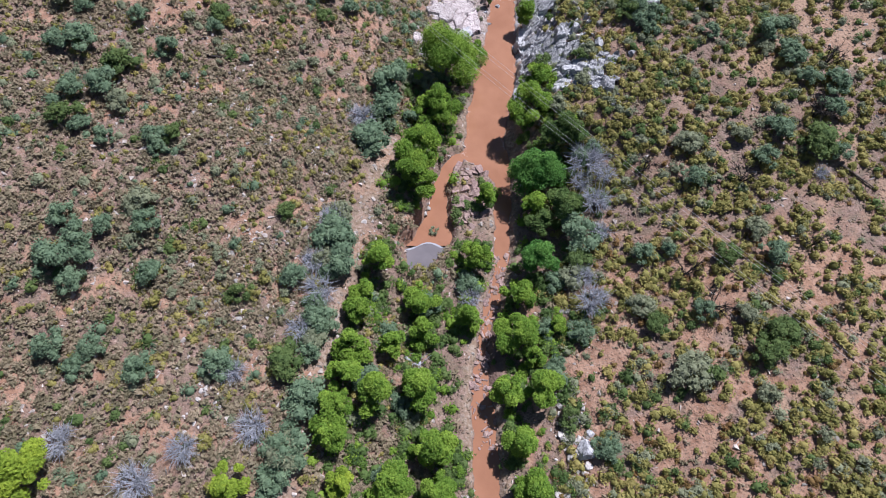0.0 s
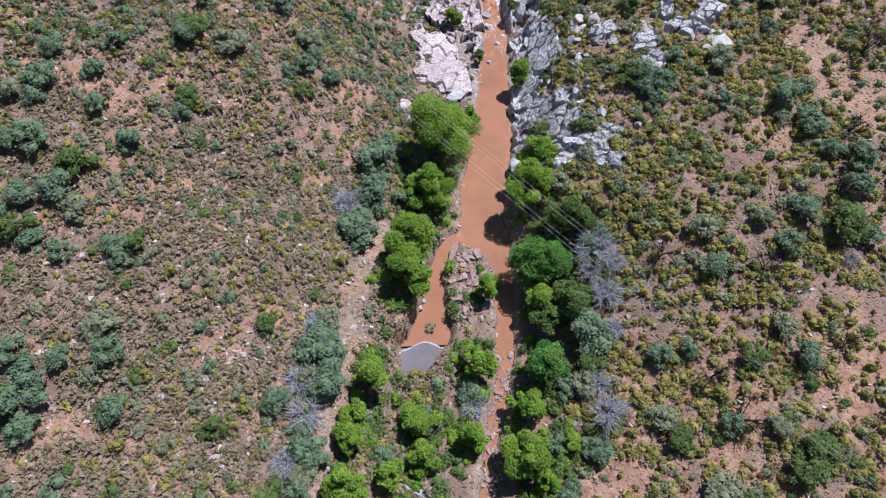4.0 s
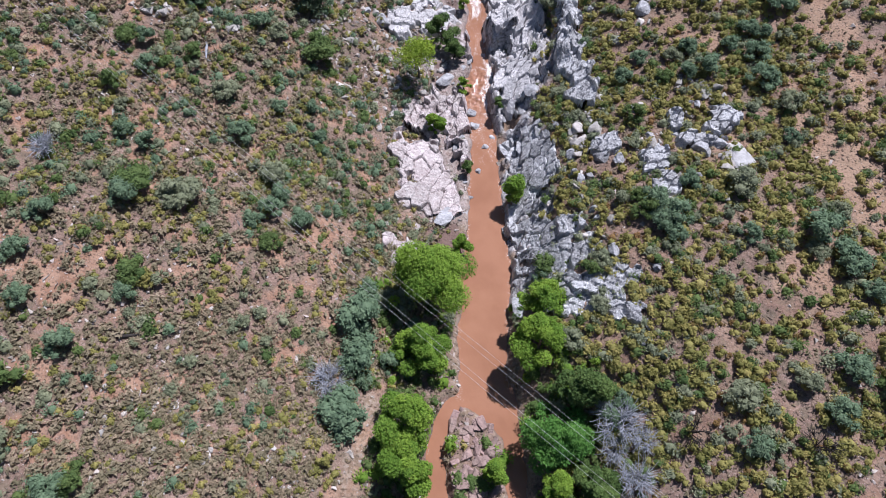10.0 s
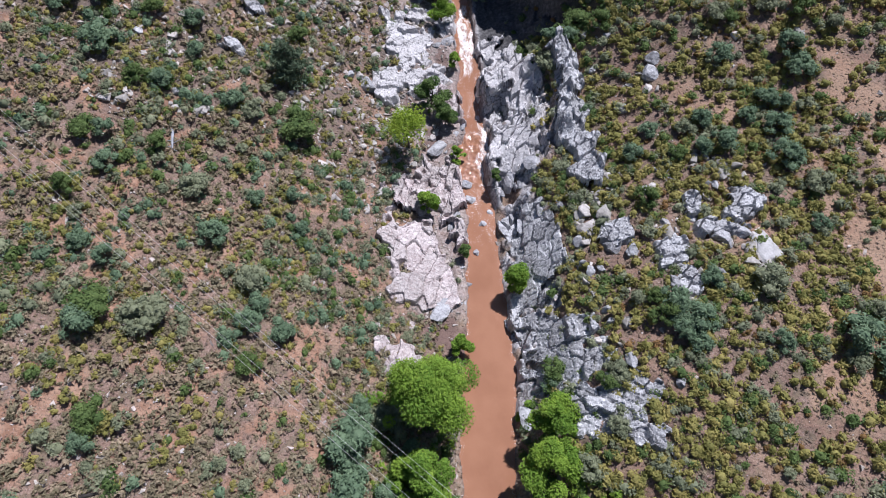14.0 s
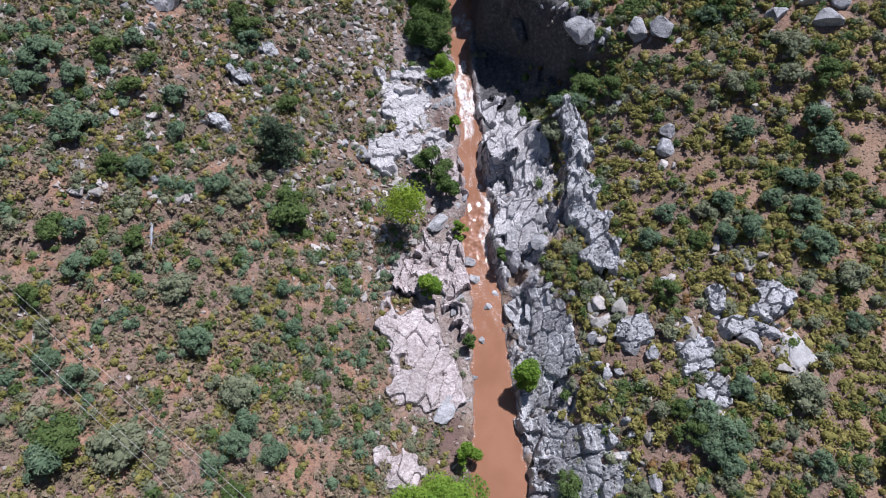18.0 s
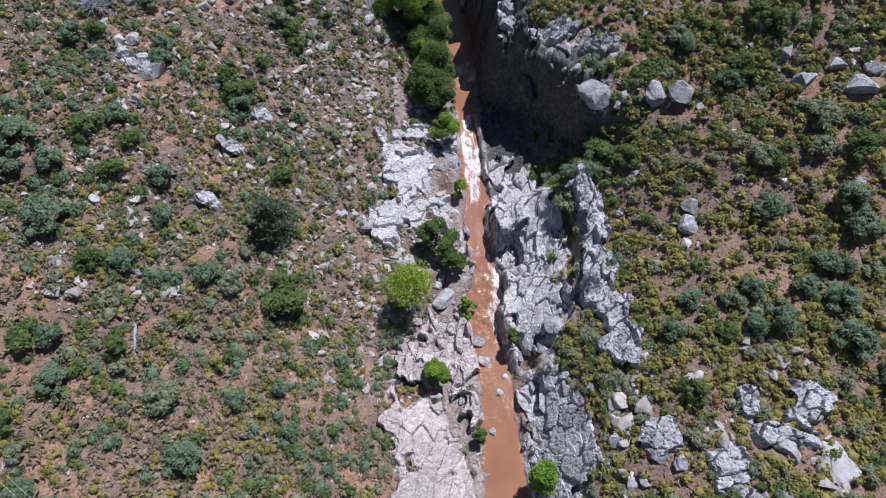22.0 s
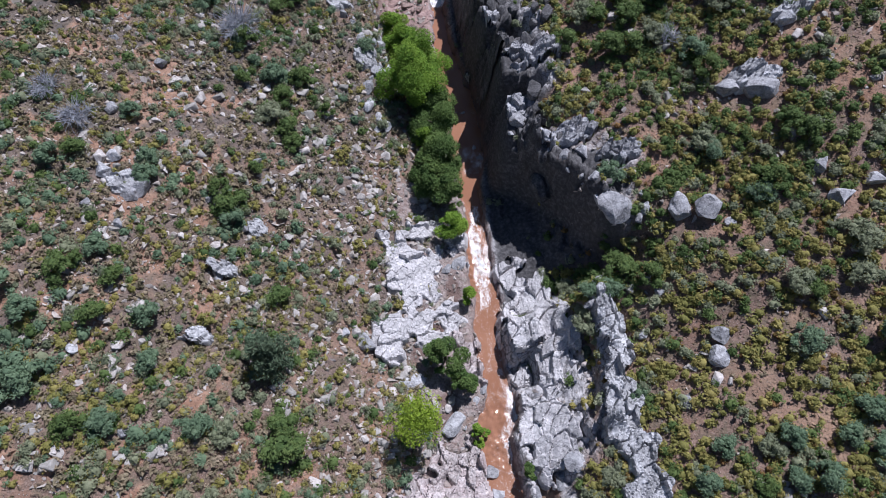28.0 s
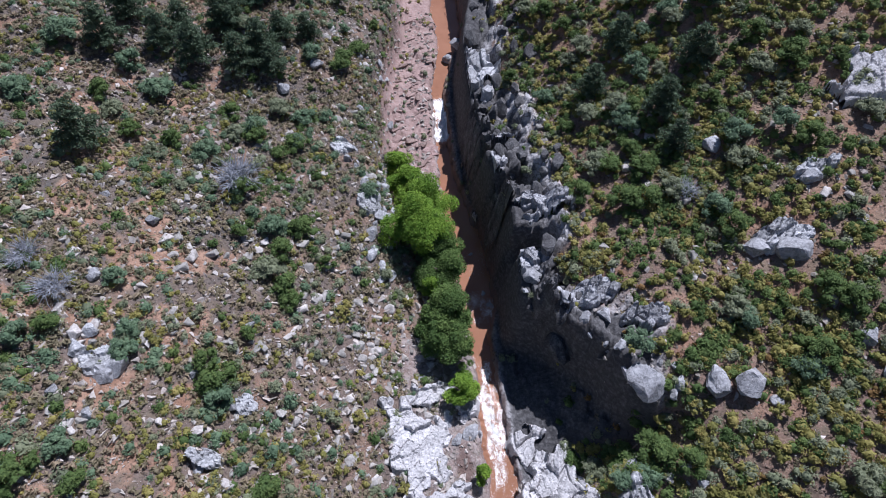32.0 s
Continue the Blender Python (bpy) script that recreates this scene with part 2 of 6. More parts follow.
def rise(u, y):
    """Smooth ground over the water, before the creek is cut in."""
    y = np.clip(y, ALONG[0], ALONG[-1])
    j = np.clip(np.searchsorted(ALONG, y) - 1, 0, len(ALONG) - 2)
    b = (y - ALONG[j]) / (ALONG[j + 1] - ALONG[j])
    over = np.where(u < ACROSS[0], (ACROSS[0] - u) * 0.25, np.where(u > ACROSS[-1], (u - ACROSS[-1]) * 0.3, 0.0))
    v = np.clip(u, ACROSS[0], ACROSS[-1])
    i = np.clip(np.searchsorted(ACROSS, v) - 1, 0, len(ACROSS) - 2)
    h = ACROSS[i + 1] - ACROSS[i]
    a = (v - ACROSS[i]) / h
    # the canyon's walls stand steeper than the slopes
    gorge = smooth(y, 112, 128)
    a = np.where((i == 5) & (u > 0), a * (1 - gorge) + gorge * smooth(a, 0.12, 0.75), a)
    nook = smooth(y, 109, 114) * (1 - smooth(y, 124, 130))
    a = np.where((i == 6) & (u > 0), a * (1 - nook) + nook * smooth(a, 0.3, 0.85), a)
    shelf = smooth(y, 150, 162)
    a = np.where(i == 3, a * (1 - shelf) + shelf * smooth(a, 0.05, 0.5), a)

    def at(j):
        z0, z1, m0, m1 = LAND[j, i], LAND[j, i + 1], _SLOPE_U[j, i], _SLOPE_U[j, i + 1]
        steep = ((i == 4) | (i == 5) | (i == 3))
        curve = (2 * a**3 - 3 * a**2 + 1) * z0 + (a**3 - 2 * a**2 + a) * h * m0 + (3 * a**2 - 2 * a**3) * z1 + (a**3 - a**2) * h * m1
        return np.where(steep, z0 + (z1 - z0) * a, curve)

    jm, jp = np.maximum(j - 1, 0), np.minimum(j + 2, len(ALONG) - 1)
    p0, p1, p2, p3 = at(jm), at(j), at(j + 1), at(jp)
    z = over + p1 + 0.5 * b * (p2 - p0 + b * (2 * p0 - 5 * p1 + 4 * p2 - p3 + b * (3 * (p1 - p2) + p3 - p0)))
    # the alcove in the canyon's right wall
    south = np.interp(u, [2, 5, 9, 12, 14, 18, 26], [135, 133.4, 129.8, 122.8, 118.8, 118, 117]) - y + 0.7 * rough(u / 2.2, y / 2.2, 20)
    z = z + 1.6 * (1 - smooth(np.abs(south + 1.6), 0.5, 3.5)) * smooth(u, 5, 7) * (1 - smooth(u, 14, 18))
    brow = smooth(y, 128, 134) * smooth(u, 1.5, 2.0) * (1 - smooth(u, 8, 9))
    z = z * (1 - brow) + brow * np.maximum(z, np.interp(y, ALONG, LAND[:, 6]) * smooth(u, 2.2, 4.8))
    # slots that split the wall into bastions
    for y0, y1, deep_by in ((138.8, 142.6, 5.5), (149.4, 153.6, 5.0), (158.6, 161.4, 3.5)):
        z = z - deep_by * smooth(y, y0, y0 + 1.4) * (1 - smooth(y + 0.25 * (u - 4), y1 - 0.5, y1 + 0.3)) * smooth(u, 2.6, 4.2) * (1 - smooth(u + rough(y / 1.5, u / 1.5, 68), 8, 10.5))
    deep = smooth(south, 0.2, 2.6) * smooth(y, 111, 114.5) * (1 - smooth(u, 16, 21)) * smooth(u, 1.6, 2.6)
    z = z * (1 - deep) + deep * np.interp(u, [1.5, 4, 8, 11, 15, 22], [0.7, 1.0, 2.4, 4.6, 8.4, 11.0])
    ledge = smooth(y, 92, 95) * (1 - smooth(y, 111, 114)) * smooth(u, 1.9, 2.5) * (1 - smooth(u, 6.5, 9.5))
    z = z * (1 - 0.5 * ledge) + ledge * (1.2 + 0.14 * u)
    notch = smooth(y, 84, 85.5) * (1 - smooth(y, 90.5, 92)) * smooth(u, 1.6, 2.2) * (1 - smooth(u, 4.6, 5.3))
    z = z * (1 - notch) + notch * 0.5
    # a pocket under the ledges, and the fins above them
    pocket = smooth(y, 103.2, 104.2) * (1 - smooth(y - 0.4 * u, 105.4, 106.0)) * smooth(u, 1.5, 2.0) * (1 - smooth(u, 4.2, 4.8))
    shelf = smooth(y - 0.4 * u, 105.6, 106.2) * (1 - smooth(y, 111.5, 113)) * smooth(u, 1.7, 2.3) * (1 - smooth(u, 5.5, 7))
    fins = smooth(y, 96, 98) * (1 - smooth(y, 112, 114)) * smooth(u, 10.6, 11.3) * (1 - smooth(u, 12.8, 14.6))
    return z * (1 - pocket) + pocket * 0.4 + 1.5 * shelf + 2.3 * fins


def edges(y):
    """The water's edges, a little uneven."""
    wob = 0.35 * rough(np.asarray(y) / 2.3, 3.1, 5) + 0.18 * rough(np.asarray(y) / 0.8, 7.7, 6)
    wab = 0.35 * rough(np.asarray(y) / 2.1, 9.3, 7) + 0.18 * rough(np.asarray(y) / 0.7, 1.7, 8)
    return np.interp(y, BED[:, 0], BED[:, 1]) + wob, np.interp(y, BED[:, 0], BED[:, 2]) + wab


def rockiness(x, y):
    """Where bare rock shows: both banks of the middle reach and the canyon."""
    u = x - creek_mid(y)
    wander = 2.2 * rough(y / 7.0, 0 * y + 2.5, 14) + 1.6 * rough(x / 2.4, y / 2.4, 15)
    left = smooth(u + 1.3 * wander, -13, -9) * smooth(-u, 0.5, 2) * smooth(y, 73, 77) * (1 - smooth(y, 134, 140))
    broken = smooth(rough(x / 3.4, y / 4.4, 18) + 0.5 * rough(x / 1.2, y / 1.5, 19) + 0.5 + 0.45 * (1 - smooth(y, 94, 100)) + 0.5 * smooth(u, -7, -3), 0.0, 0.35)
    left = left * broken
    right = smooth(u, 1.0, 2.5) * (1 - smooth(u + wander, 7, 9.5)) * smooth(y + wander, 58, 64) * (1 - smooth(y, 126, 136))
    right = right * smooth(rough(x / 2.6, y / 3.4, 16) + 0.5 * rough(x / 1.1, y / 1.3, 17) + 0.75 - 0.09 * np.maximum(u - 2, 0), 0.0, 0.45)
    fin = smooth(u, 10.6, 11.4) * (1 - smooth(u, 13.6, 14.4)) * smooth(y, 96, 98) * (1 - smooth(y, 113, 116))
    right = np.maximum(right, fin)
    wall = smooth(u, 1.2, 2.5) * (1 - smooth(u + wander, 10, 12)) * smooth(y, 112, 122)
    slab = smooth(u, -11.5, -10.0) * smooth(-u, 0.5, 1.5) * smooth(y, 156, 163)
    fall = smooth(np.abs(u), 0.5, 1.5) * (1 - smooth(np.abs(u), 9, 13)) * smooth(y, 92, 97) * (1 - smooth(y, 128, 134))
    fall = np.where(u < 0, fall * broken, fall)
    grown = smooth(u, 6.5, 9) * smooth(y, 106, 110) * (1 - smooth(y, 118, 122))
    head = smooth(y, 116, 119) * (1 - smooth(y, 126, 132)) * smooth(u, 7, 9) * (1 - smooth(u + wander, 16, 19))
    return np.clip(np.maximum.reduce([left, right, wall, slab, fall]) * (1 - 0.75 * grown) + head, 0, 1)


def gravel(x, y):
    """The stony strip between the left bank's rock and the slope."""
    u = x - creek_mid(y) + 3 * rough(y / 9.0, x / 9.0, 66)
    return smooth(-u, 6, 9) * (1 - smooth(-u, 16, 27)) * smooth(y, 86, 97) * (1 - smooth(y, 138, 150))


def height(x, y):
    """The ground's height."""
    x, y = np.asarray(x, float), np.asarray(y, float)
    level = water_level(y)
    z = level + rise(x - creek_mid(y), y)
    left, right = edges(y)
    out = np.maximum(left - x, x - right)
    z = z + (0.5 * rough(x / 9, y / 9, 1) + 0.22 * rough(x / 3.1, y / 3.1, 2)) * smooth(out, 2, 8)
    bed = bedded(x, y).reshape(np.shape(x))
    rocky = rockiness(x, y) * (1 - bed)
    wx, wy = x + 0.5 * rough(x / 1.3, y / 1.3, 12), y + 0.5 * rough(x / 1.3, y / 1.3, 13)
    side = x > creek_mid(y)
    ledge = smooth(y, 92, 95) * (1 - smooth(y, 111, 114)) * side * (1 - smooth(x - creek_mid(y), 8, 10))
    big, crack = blocks(np.where(side, wx / (1.7 + 1.3 * ledge), wx / 3.9 + 0.1 * wy), np.where(side, wy / 4.2 + 0.06 * wx, wy / 4.4), 3)
    small, seam = blocks(np.where(side, wx / 0.8, wx / 1.1), wy / 1.5 + 0.2 * wx, 8)
    flat = 1 - 0.8 * (x < creek_mid(y)) * (1 - smooth(y, 150, 160)) - 0.6 * (x < creek_mid(y)) * smooth(y, 150, 160)
    flat = flat * (1 - 0.45 * ledge)
    nook = smooth(y, 112, 115) * (1 - smooth(y, 127, 131)) * side * (1 - smooth(x - creek_mid(y), 9, 12))
    flat = flat * (1 - 0.85 * nook) * (1 - 0.8 * smooth(y, 127, 131) * side * (1 - smooth(x - creek_mid(y), 5.5, 8)))
    z = z + rocky * flat * ((1.7 + 0.1 * side) * big + (0.2 + 0.3 * side) * small - 0.6 - 0.1 * side - (0.5 + 0.5 * side) * (1 - smooth(crack, 0.0, 0.16)) - 0.12 * (1 - smooth(seam, 0.0, 0.15))) * smooth(out, 0, 1.0)
    z = z + 0.05 * rough(x / 0.6, y / 0.6, 9) - 0.45 * bed
    # the creek's bed, and the arm's
    bank = 1.2 - 0.9 * smooth(y, 90, 96) * (x > creek_mid(y))
    z = np.where(out < bank, level - 0.25 + (z - level + 0.25) * smooth(out, -0.3, bank), z)
    z = np.where(out < 0, level - 0.25 - 0.6 * smooth(-out, 0, 1.5), z)
    al, ar = np.interp(y, ARM[:, 0], ARM[:, 1]), np.interp(y, ARM[:, 0], ARM[:, 2])
    aout = np.maximum.reduce([al - x, x - ar, ARM[0, 0] - y, y - ARM[-1, 0]]) + 0.25 * rough(x / 1.1, y / 1.1, 11)
    z = np.where(aout < 1.2, np.minimum(z, level - 0.3 + (z - level + 0.3) * smooth(aout, -0.3, 1.2)), z)
    return z


# -- end land --


# ---- materials ----
def material(name, colours, scale=1.0, fine=8.0, roughness=0.9, bump=0.3, dist=0.05, tint="", per="", mix=0.35, spread=0.12, translucent=0.0, coords="Object", cracks=0.0):
    """Ground, rock, bark or leaf: a ramp of colours on coarse and fine noise, bump, and a shade that varies per thing or piece."""
    m = bpy.data.materials.new(name)
    m.use_nodes = True
    n, l = m.node_tree.nodes, m.node_tree.links
    b = n["Principled BSDF"]
    b.inputs["Roughness"].default_value = roughness
    b.inputs["Specular IOR Level"].default_value = 0.25
    where = n.new("ShaderNodeTexCoord").outputs[coords] if coords != "World" else n.new("ShaderNodeNewGeometry").outputs["Position"]
    big, small = n.new("ShaderNodeTexNoise"), n.new("ShaderNodeTexNoise")
    for tex, s in ((big, scale), (small, fine)):
        tex.inputs["Scale"].default_value, tex.inputs["Detail"].default_value, tex.inputs["Roughness"].default_value = s, 5.0, 0.6
        l.new(where, tex.inputs["Vector"])
    blend = n.new("ShaderNodeMix")
    blend.inputs[0].default_value = mix
    l.new(big.outputs[0], blend.inputs[2]), l.new(small.outputs[0], blend.inputs[3])
    ramp = n.new("ShaderNodeValToRGB")
    e = ramp.color_ramp.elements
    while len(e) < len(colours):
        e.new(0.5)
    for k, c in enumerate(colours):
        e[k].position, e[k].color = 0.33 + 0.34 * k / max(1, len(colours) - 1), (*c, 1)
    l.new(blend.outputs[0], ramp.inputs[0])
    out = ramp.outputs[0]
    if per or tint:
        hsv = n.new("ShaderNodeHueSaturation")
        rng = n.new("ShaderNodeMapRange")
        rng.inputs[3].default_value, rng.inputs[4].default_value = 1 - spread * 2, 1 + spread * 2
        if tint:
            src = n.new("ShaderNodeAttribute")
            src.attribute_name = tint
            l.new(src.outputs["Fac"], rng.inputs[0])
        else:
            src = n.new("ShaderNodeObjectInfo") if per == "object" else n.new("ShaderNodeNewGeometry")
            l.new(src.outputs["Random" if per == "object" else "Random Per Island"], rng.inputs[0])
        l.new(rng.outputs[0], hsv.inputs["Value"])
        hue = n.new("ShaderNodeMapRange")
        hue.inputs[3].default_value, hue.inputs[4].default_value = 0.5 + spread * 0.10, 0.5 - spread * 0.14
        l.new(rng.inputs[0].links[0].from_socket, hue.inputs[0])
        l.new(hue.outputs[0], hsv.inputs["Hue"])
        l.new(out, hsv.inputs["Color"])
        out = hsv.outputs[0]
    height_from = small.outputs[0]
    if cracks:
        near, bend = n.new("ShaderNodeTexVoronoi"), n.new("ShaderNodeVectorMath")
        near.feature, bend.operation = "DISTANCE_TO_EDGE", "MULTIPLY_ADD"
        near.inputs["Scale"].default_value = cracks
        l.new(big.outputs[1], bend.inputs[0])
        bend.inputs[1].default_value = (2.2, 2.2, 2.2)
        l.new(where, bend.inputs[2]), l.new(bend.outputs[0], near.inputs["Vector"])
        line = n.new("ShaderNodeMapRange")
        line.inputs[2].default_value, line.inputs[3].default_value = 0.05, 0.5
        l.new(near.outputs["Distance"], line.inputs[0])
        shade = n.new("ShaderNodeMix")
        shade.data_type, shade.blend_type = "RGBA", "MULTIPLY"
        only = n.new("ShaderNodeMapRange")
        only.inputs[1].default_value, only.inputs[2].default_value = 0.46, 0.6
        l.new(small.outputs[0], only.inputs[0]), l.new(only.outputs[0], shade.inputs[0])
        l.new(out, shade.inputs[6]), l.new(line.outputs[0], shade.inputs[7])
        out = shade.outputs[2]
        deep = n.new("ShaderNodeMath")
        deep.operation = "MULTIPLY_ADD"
        l.new(line.outputs[0], deep.inputs[0])
        deep.inputs[1].default_value = 0.8
        l.new(small.outputs[0], deep.inputs[2])
        height_from = deep.outputs[0]
    l.new(out, b.inputs["Base Color"])
    if bump:
        bp = n.new("ShaderNodeBump")
        bp.inputs["Strength"].default_value, bp.inputs["Distance"].default_value = bump, dist
        l.new(height_from, bp.inputs["Height"])
        l.new(bp.outputs[0], b.inputs["Normal"])
    if translucent:
        tr, add = n.new("ShaderNodeBsdfTranslucent"), n.new("ShaderNodeMixShader")
        add.inputs[0].default_value = translucent
        l.new(out, tr.inputs[0]), l.new(b.outputs[0], add.inputs[1]), l.new(tr.outputs[0], add.inputs[2])
        l.new(add.outputs[0], n["Material Output"].inputs[0])
    return m


def ground_material():
    """Reddish stony soil; pale gravel, bare rock and mud lie where their masks say."""
    m = material("stony_soil", [(0.115, 0.076, 0.06), (0.19, 0.125, 0.097), (0.27, 0.185, 0.147), (0.37, 0.28, 0.235)], scale=0.5, fine=6.5, bump=1.0, dist=0.16, mix=0.62, coords="World")
    n, l = m.node_tree.nodes, m.node_tree.links
    b = n["Principled BSDF"]
    soil = b.inputs["Base Color"].links[0].from_socket
    pos = n.new("ShaderNodeNewGeometry").outputs["Position"]

    def layer(under, over, mask):
        mx = n.new("ShaderNodeMix")
        mx.data_type = "RGBA"
        l.new(mask, mx.inputs[0]), l.new(under, mx.inputs[6])
        if isinstance(over, tuple):
            mx.inputs[7].default_value = (*over, 1)
        else:
            l.new(over, mx.inputs[7])
        return mx.outputs[2]

    def attribute(name):
        a = n.new("ShaderNodeAttribute")
        a.attribute_name = name
        return a.outputs["Fac"]

    def math_node(op, a, c):
        k = n.new("ShaderNodeMath")
        k.operation, k.use_clamp = op, True
        for q, v in enumerate((a, c)):
            if isinstance(v, (int, float)):
                k.inputs[q].default_value = v
            else:
                l.new(v, k.inputs[q])
        return k.outputs[0]

    def ramp(source, stops):
        r = n.new("ShaderNodeValToRGB")
        e = r.color_ramp.elements
        while len(e) < len(stops):
            e.new(0.5)
        for k, (p, c) in enumerate(stops):
            e[k].position, e[k].color = p, (*c, 1)
        l.new(source, r.inputs[0])
        return r.outputs[0]

    # litter and dead grass between the shrubs, in patches
    patch = n.new("ShaderNodeTexNoise")
    patch.inputs["Scale"].default_value, patch.inputs["Detail"].default_value = 0.9, 6
    l.new(pos, patch.inputs["Vector"])
    litter = ramp(patch.outputs[0], [(0.48, (0, 0, 0)), (0.58, (1, 1, 1))])
    col = layer(soil, (0.155, 0.125, 0.085), math_node("MULTIPLY", litter, 0.65))
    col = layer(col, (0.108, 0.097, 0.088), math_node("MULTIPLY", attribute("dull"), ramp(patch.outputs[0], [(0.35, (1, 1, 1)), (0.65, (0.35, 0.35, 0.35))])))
    col = layer(col, (0.37, 0.245, 0.165), math_node("MULTIPLY", attribute("tan"), 0.75))
    # bare red earth, in patches
    earth = n.new("ShaderNodeTexNoise")
    earth.inputs["Scale"].default_value, earth.inputs["Detail"].default_value = 0.22, 6
    l.new(pos, earth.inputs["Vector"])
    bare_red = math_node("MULTIPLY", ramp(math_node("ADD", earth.outputs[0], math_node("MULTIPLY", attribute("rust"), 0.08)), [(0.49, (0, 0, 0)), (0.58, (1, 1, 1))]), attribute("red"))
    col = layer(col, ramp(patch.outputs[0], [(0.4, (0.27, 0.145, 0.09)), (0.6, (0.40, 0.245, 0.17))]), math_node("MULTIPLY", bare_red, 0.85))
    # dead tufts and creeping twigs, too small to pick apart
    clump = n.new("ShaderNodeTexVoronoi")
    clump.inputs["Scale"].default_value = 1.9
    shift = n.new("ShaderNodeVectorMath")
    shift.operation = "MULTIPLY_ADD"
    l.new(patch.outputs[1], shift.inputs[0])
    shift.inputs[1].default_value = (1.2, 1.2, 1.2)
    l.new(pos, shift.inputs[2])
    l.new(shift.outputs[0], clump.inputs["Vector"])
    mound = ramp(clump.outputs["Distance"], [(0.12, (1, 1, 1)), (0.42, (0, 0, 0))])
    some = ramp(clump.outputs["Color"], [(0.30, (0, 0, 0)), (0.45, (1, 1, 1))])
    mound = math_node("MULTIPLY", math_node("MULTIPLY", mound, some), math_node("SUBTRACT", 1.0, math_node("MULTIPLY", bare_red, 0.7)))
    col = layer(col, ramp(clump.outputs["Color"], [(0.4, (0.09, 0.069, 0.055)), (0.6, (0.15, 0.115, 0.085)), (0.8, (0.155, 0.13, 0.06))]), math_node("MULTIPLY", mound, 0.75))
    speck = n.new("ShaderNodeTexNoise")
    speck.inputs["Scale"].default_value, speck.inputs["Detail"].default_value = 4.2, 4
    l.new(pos, speck.inputs["Vector"])
    col = layer(col, (0.07, 0.055, 0.045), math_node("MULTIPLY", ramp(speck.outputs[0], [(0.56, (0, 0, 0)), (0.63, (1, 1, 1))]), 0.6))
    # small stones
    cells = n.new("ShaderNodeTexVoronoi")
    cells.inputs["Scale"].default_value = 4.6
    l.new(pos, cells.inputs["Vector"])
    stone = ramp(cells.outputs["Distance"], [(0.16, (1, 1, 1)), (0.24, (0, 0, 0))])
    few = ramp(cells.outputs["Color"], [(0.42, (0, 0, 0)), (0.52, (1, 1, 1))])
    stony = math_node("MULTIPLY", math_node("MULTIPLY", stone, few), math_node("ADD", attribute("stony"), 0.4))
    col = layer(col, (0.40, 0.35, 0.315), stony)
    # sand of the track and the bank
    grain = n.new("ShaderNodeTexNoise")
    grain.inputs["Scale"].default_value, grain.inputs["Detail"].default_value = 2.2, 8
    l.new(pos, grain.inputs["Vector"])
    col = layer(col, ramp(grain.outputs[0], [(0.35, (0.19, 0.13, 0.085)), (0.5, (0.29, 0.215, 0.155)), (0.65, (0.38, 0.32, 0.26))]), attribute("sand"))
    # bare rock with dark cracks
    crack = n.new("ShaderNodeTexVoronoi")
    crack.feature = "DISTANCE_TO_EDGE"
    crack.inputs["Scale"].default_value = 0.75
    warp = n.new("ShaderNodeVectorMath")
    warp.operation = "MULTIPLY_ADD"
    l.new(grain.outputs[1], warp.inputs[0])
    warp.inputs[1].default_value = (0.9, 0.9, 0.9)
    l.new(pos, warp.inputs[2])
    l.new(warp.outputs[0], crack.inputs["Vector"])
    face = ramp(grain.outputs[0], [(0.3, (0.23, 0.22, 0.226)), (0.5, (0.43, 0.415, 0.42)), (0.68, (0.59, 0.57, 0.575))])
    seam = ramp(crack.outputs["Distance"], [(0.0, (0, 0, 0)), (0.07, (1, 1, 1))])
    dark = n.new("ShaderNodeMix")
    dark.data_type, dark.blend_type = "RGBA", "MULTIPLY"
    dark.inputs[0].default_value = 0.7
    l.new(face, dark.inputs[6]), l.new(seam, dark.inputs[7])
    pink = layer(dark.outputs[2], (0.33, 0.21, 0.18), math_node("MULTIPLY", attribute("pink"), 0.8))
    col = layer(col, pink, attribute("rock"))
    # the canyon wall's deep shade, put into the rock's colour
    col = layer(col, (0.055, 0.053, 0.055), math_node("MULTIPLY", attribute("wall_shade"), ramp(grain.outputs[0], [(0.4, (1, 1, 1)), (0.75, (0.85, 0.85, 0.85))])))
    # wet mud at the water's edge
    col = layer(col, (0.15, 0.098, 0.084), attribute("mud"))
    l.new(col, b.inputs["Base Color"])
    high = n.new("ShaderNodeMath")
    high.operation = "ADD"
    level = n.new("ShaderNodeMath")
    level.operation = "MULTIPLY_ADD"
    earthy = math_node("SUBTRACT", 1.0, attribute("rock"))
    l.new(math_node("MULTIPLY", mound, earthy), level.inputs[0])
    level.inputs[1].default_value = 1.3
    l.new(math_node("MULTIPLY", stony, earthy), level.inputs[2])
    l.new(grain.outputs[0], high.inputs[0]), l.new(level.outputs[0], high.inputs[1])
    bump = b.inputs["Normal"].links[0].from_node
    l.new(high.outputs[0], bump.inputs["Height"])
    return m


